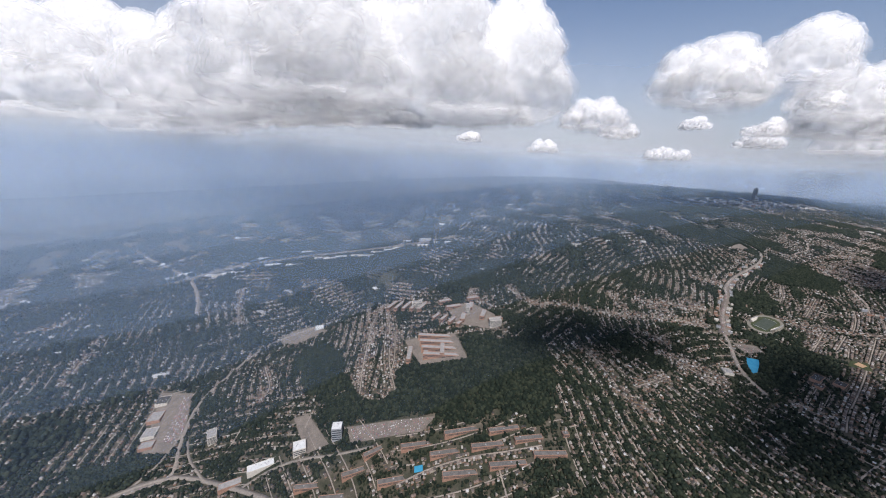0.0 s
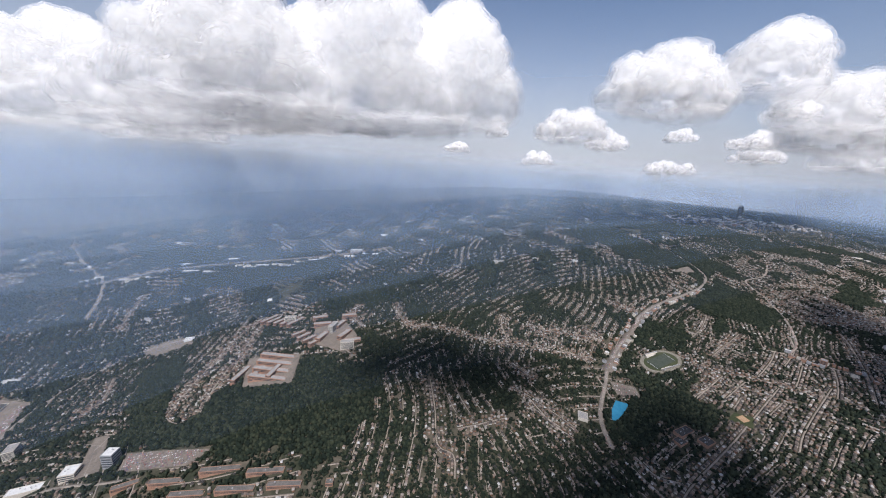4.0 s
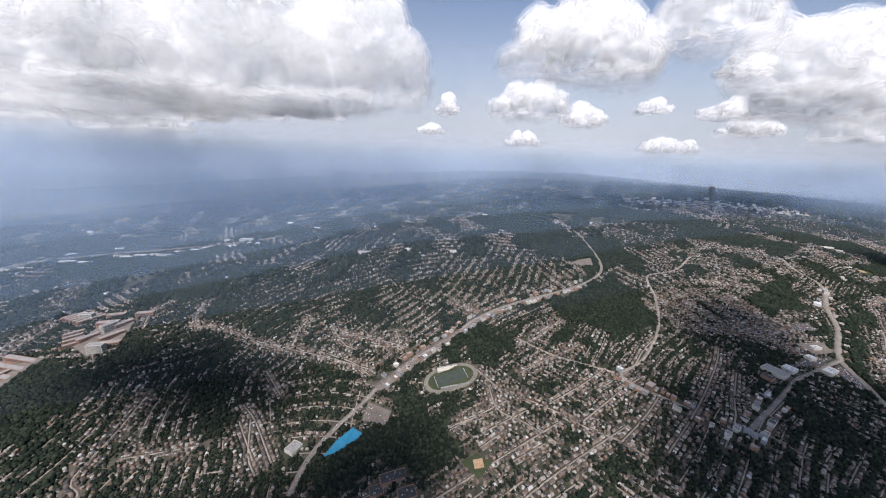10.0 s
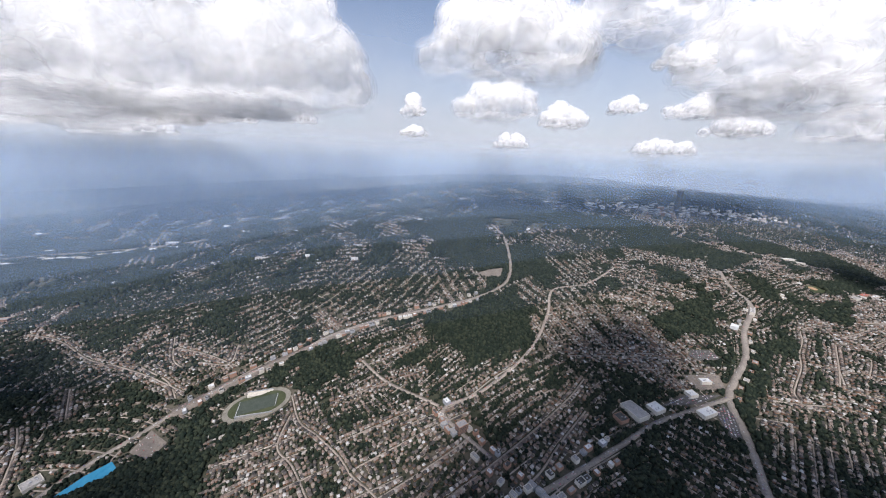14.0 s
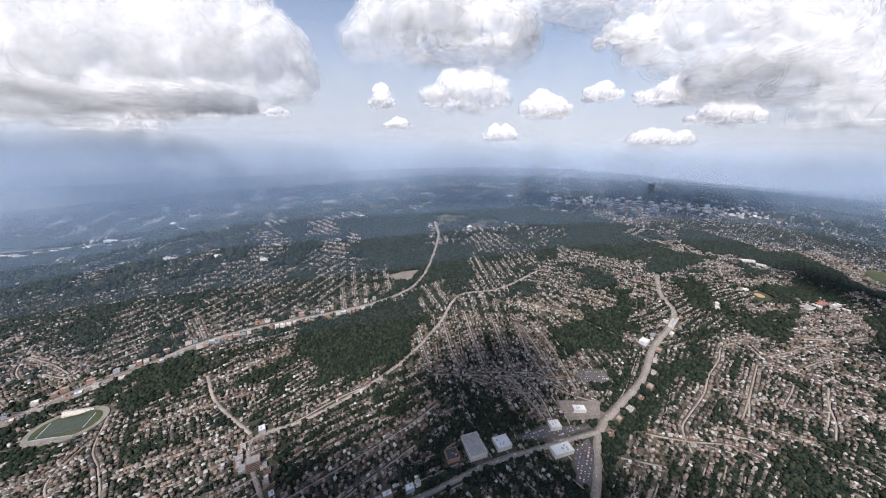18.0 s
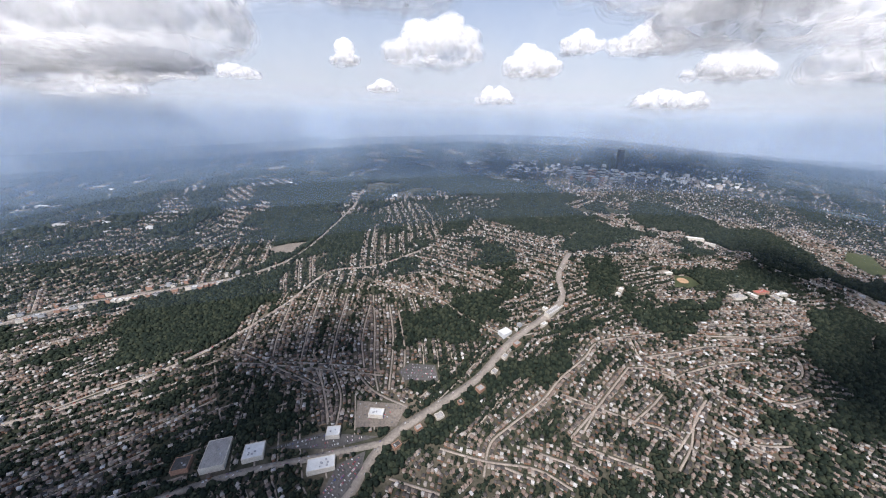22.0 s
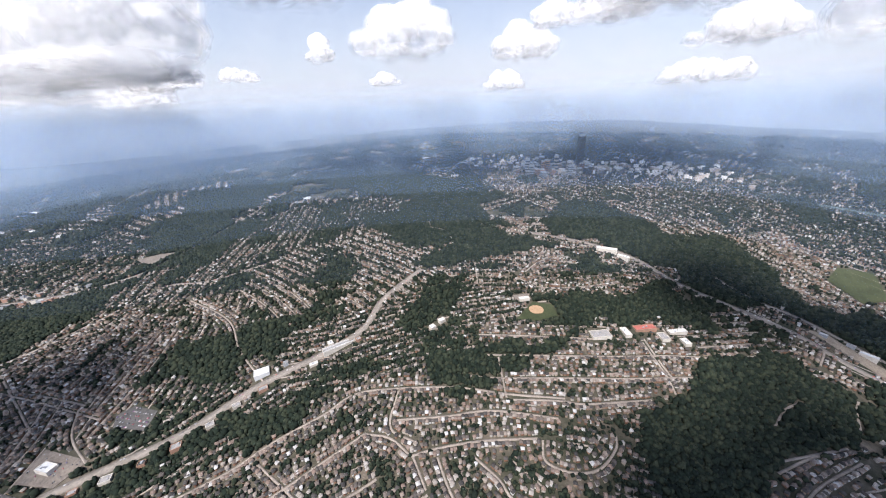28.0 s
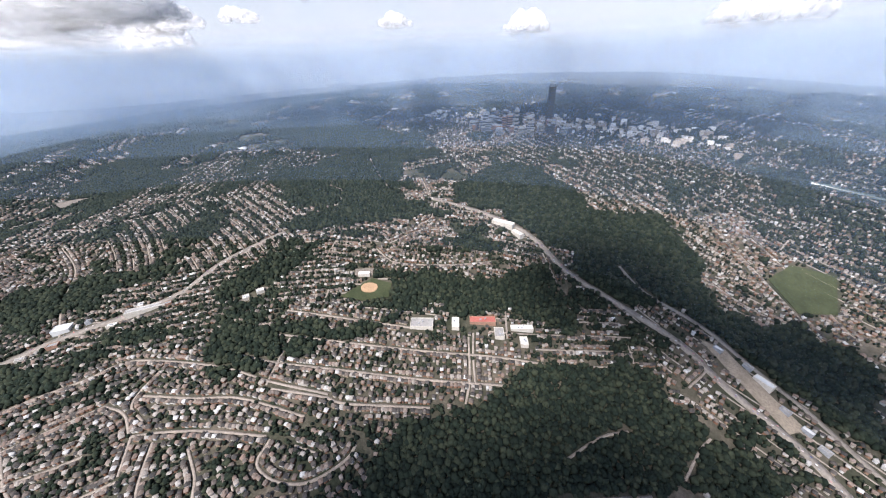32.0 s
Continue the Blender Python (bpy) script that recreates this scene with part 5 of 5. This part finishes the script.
def many_trees(name, xy, radius, label, tall=(0.9, 1.35), category="trees", rough=True):
    n = len(xy)
    x, y = xy[:, 0], xy[:, 1]
    z = terrain(x, y)
    B, BF = (ICO, ICO_F) if rough else (OCTA, OCTA_F)
    r = radius * rng.uniform(0.7, 1.35, n) * (1 if rough else 1.15)
    hgt = r * rng.uniform(*tall, n)
    V = spread(B, x, y, z + hgt * 0.75, rng.uniform(0, 6.28, n), r, r * rng.uniform(0.85, 1.15, n), hgt)
    V += rng.normal(0, 0.14, V.shape) * r[:, None, None]
    F = (np.arange(n)[:, None, None] * len(B) + BF[None]).reshape(-1, 3)
    ob = mesh_object(name, V.reshape(-1, 3), F, LEAVES)
    tagged(ob, label, category, kind="stuff")

# woodland: a jittered grid, denser near the flight line
def jittered(step, keep):
    gx, gy = np.meshgrid(np.arange(-900, 1400, step), np.arange(90, 1100, step))
    x = gx.ravel() + rng.uniform(-0.5, 0.5, gx.size) * step
    y = gy.ravel() + rng.uniform(-0.5, 0.5, gx.size) * step
    k = keep(x, y)
    return np.stack([x[k], y[k]], -1)

def in_view(x, y):
    """The wedge of ground that the flight looks over."""
    return (y > 15 + 0.30 * (x + 110)) & (off_path(x, y) < 900)

def bushy(x, y):
    """How thickly trees stand outside the woods, in belts and clumps; few downtown."""
    town = np.exp(-(((x - 690) / 130)**2 + ((y - 728) / 48)**2)) + 0.7 * np.exp(-(((x - 850) / 110)**2 + ((y - 640) / 60)**2))
    return patchy(x, y, 60, 3) * 0.75 + patchy(x, y, 21, 5) * 0.5 - 0.4 * town

near_wood = jittered(1.4, lambda x, y: in_view(x, y) & wooded(x, y) & free(x, y) & (off_path(x, y) < 330))
mid_wood = jittered(1.7, lambda x, y: in_view(x, y) & wooded(x, y) & free(x, y) & (off_path(x, y) >= 330))
copse = jittered(1.6, lambda x, y: in_view(x, y) & (~lane_near[cells(x, y)] | (patchy(x, y, 9, 31) > 0.75)) & ~wooded(x, y) & free(x, y) & (off_path(x, y) < 330) & (bushy(x, y) > 0.79))
far_copse = jittered(2.8, lambda x, y: in_view(x, y) & ~wooded(x, y) & free(x, y) & (off_path(x, y) >= 330) & (bushy(x, y) > 0.70 - 0.0002 * (off_path(x, y) - 330)))
hd = off_path(houses[:, 0], houses[:, 1])
hk = (bushy(houses[:, 0], houses[:, 1]) < 0.84 - 0.0002 * np.maximum(hd - 330, 0)) & (patchy(houses[:, 0], houses[:, 1], 14, 9) > 0.18) & in_view(houses[:, 0], houses[:, 1]) & (rng.random(len(hd)) > np.clip((hd - 350) / 500, 0, 0.55))
houses = np.vstack([houses[hk], lane_houses])
yd = off_path(yard_trees[:, 0], yard_trees[:, 1])
yk = in_view(yard_trees[:, 0], yard_trees[:, 1]) & (yd < 600)
yard_trees, yd = yard_trees[yk], yd[yk]
many_trees("woodland", near_wood, 1.15, "dense dark green summer woodland canopy", category="woodland")
many_trees("far_woodland", mid_wood, 1.4, "distant green woodland canopy on the hills", category="woodland", rough=False)
many_trees("copses", copse, 1.1, "leafy green trees in clumps between the streets")
many_trees("far_copses", far_copse, 2.0, "distant leafy trees between far neighbourhoods", rough=False)
pick = np.argsort(yd)[:900][rng.permutation(900)[:230]]
single_trees = yard_trees[pick]
yard_trees, yd = np.delete(yard_trees, pick, 0), np.delete(yd, pick)
many_trees("yard_trees", yard_trees[yd < 260], 0.72, "leafy green trees in back yards and along streets")
many_trees("far_yard_trees", yard_trees[yd >= 260], 0.95, "small leafy trees in distant back yards", rough=False)
# pale roofs of works and stores in the distance
wa, wd = rng.uniform(-1.3, 1.2, 1500), np.exp(rng.uniform(math.log(850), math.log(1900), 1500))
wx, wy = BASE[0] + wd * np.sin(wa), BASE[1] + wd * np.cos(wa)
wk = (patchy(wx, wy, 120, 21) > 0.52) & (off_path(wx, wy) > 330)
wx, wy = wx[wk][:420], wy[wk][:420]
n = len(wx)
bv, bf = box(-0.5, 0.5, -0.5, 0.5, -3, 1)
V = spread(np.array(bv), wx, wy, terrain(wx, wy), rng.uniform(-0.5, 0.5, n), rng.uniform(3, 14, n), rng.uniform(2.5, 6, n), rng.uniform(1.2, 2.4, n))
far_works = mesh_object("far_works", V.reshape(-1, 3), (np.arange(n)[:, None, None] * 8 + np.array(bf)[None]).reshape(-1, 4),
                        varied("works_roofs", [(0.0, (0.22, 0.21, 0.20)), (0.4, (0.36, 0.35, 0.34)), (0.8, (0.50, 0.50, 0.49)), (1.0, (0.66, 0.66, 0.65))], source="island", fine=1.0))
tagged(far_works, "pale flat roofs of distant works and stores", "buildings", kind="stuff")
# the houses and trees nearest below stand singly, the rest together
order = np.argsort(off_path(houses[:, 0], houses[:, 1]))
single = order[:900][rng.permutation(900)[:280]]
single_houses = houses[single]
houses = np.delete(houses, single, 0)
many_houses("suburban_houses", houses, "small brick and siding houses in tight rows")

# ---- single houses ----
WALL_ONE = varied("single_house_walls", [(0.0, (0.20, 0.105, 0.07)), (0.3, (0.26, 0.155, 0.105)), (0.55, (0.36, 0.28, 0.21)), (0.8, (0.50, 0.47, 0.42)), (1.0, (0.72, 0.71, 0.68))], source="object", fine=2.5)
ROOF_ONE = varied("single_house_roofs", [(0.0, (0.06, 0.054, 0.05)), (0.35, (0.12, 0.105, 0.093)), (0.7, (0.19, 0.155, 0.125)), (1.0, (0.30, 0.275, 0.25))], source="object", fine=2.0)

def make_house(w, d, h, r, hip, label):
    e = new("house")
    wall, wf, roof, rf = house_parts(w, d, h, r, hip)
    part("wall", wall, [tuple(int(q) for q in f) for f in wf], WALL_ONE, e)
    part("roof", roof, [tuple(int(q) for q in f) for f in rf], ROOF_ONE, e)
    part("chimney", *box(w * 0.18, w * 0.18 + 0.15, 0.1, 0.26, h, h + r + 0.22), BRICK, e)
    pw = w * 0.4
    part("porch_roof", *box(-pw, pw, -d / 2 - 0.42, -d / 2 + 0.02, h * 0.5, h * 0.5 + 0.08, 0.03), ROOF_ONE, e)
    part("door", *box(-0.1, 0.1, -d / 2 - 0.02, -d / 2 + 0.02, 0.1, 0.52), TARROOF, e)
    for sx in (-1, 1):
        for sz in (0.3, 0.75):
            part("window", *box(sx * w * 0.28 - 0.13, sx * w * 0.28 + 0.13, -d / 2 - 0.025, -d / 2 + 0.02, h * sz - 0.05, h * sz + 0.22), GLASS, e)
    return tagged(e, label, "house", group="single houses along the streets")

kinds = [
    make_house(1.12, 1.42, 0.98, 0.54, False, "narrow gabled house with chimney and front porch"),
    make_house(1.3, 1.28, 0.9, 0.5, True, "square hipped-roof house with chimney and porch"),
    make_house(1.05, 1.55, 1.08, 0.58, False, "tall narrow gabled house with a small porch"),
    make_house(1.45, 1.2, 0.85, 0.5, False, "low wide gabled bungalow with a front porch"),
]
for i, (x, y, turn, _) in enumerate(single_houses):
    m = pose(x, y, float(terrain(x, y)) + 0.1, 0, 0, math.degrees(turn))
    if i < len(kinds):
        kinds[i].matrix_basis = m
    else:
        copy_thing(kinds[i % len(kinds)], m)

# ---- single trees ----
def make_tree(seed, label, tall):
    r = np.random.default_rng(seed)
    e = new("tree")
    n = 7
    a = np.linspace(0, 2 * math.pi, n, endpoint=False)
    tv, tf = [], []
    for z, q in ((-0.6, 0.13), (0.25 * tall, 0.09), (0.8 * tall, 0.05)):
        tv += [(q * math.cos(k), q * math.sin(k), z) for k in a]
    for k in range(2):
        tf += [(k * n + i, k * n + (i + 1) % n, (k + 1) * n + (i + 1) % n, (k + 1) * n + i) for i in range(n)]
    part("trunk", tv, tf, BARK, e)
    vs, fs, n0 = [], [], 0
    for k in range(11):
        c = np.array([r.normal(0, 0.36), r.normal(0, 0.36), tall * (0.75 + r.uniform(-0.25, 0.35))])
        q = r.uniform(0.28, 0.48)
        v = ICO * q * np.array([1, 1, 0.85]) + r.normal(0, 0.06, ICO.shape) + c
        vs.append(v)
        fs.append(ICO_F + n0)
        n0 += len(v)
    part("crown", np.vstack(vs), np.vstack(fs), LEAVES_ONE, e)
    return tagged(e, label, "tree", group="single trees among the houses")

sorts = [make_tree(1, "broad leafy green yard tree", 1.2), make_tree(2, "tall dark green leafy street tree", 1.6), make_tree(3, "small rounded leafy garden tree", 1.0)]
for i, (x, y) in enumerate(single_trees):
    k = rng.uniform(0.8, 1.25)
    m = pose(x, y, float(terrain(x, y)), 0, 0, rng.uniform(0, 360))
    if i < len(sorts):
        sorts[i].matrix_basis = m
    else:
        copy_thing(sorts[i % len(sorts)], m)
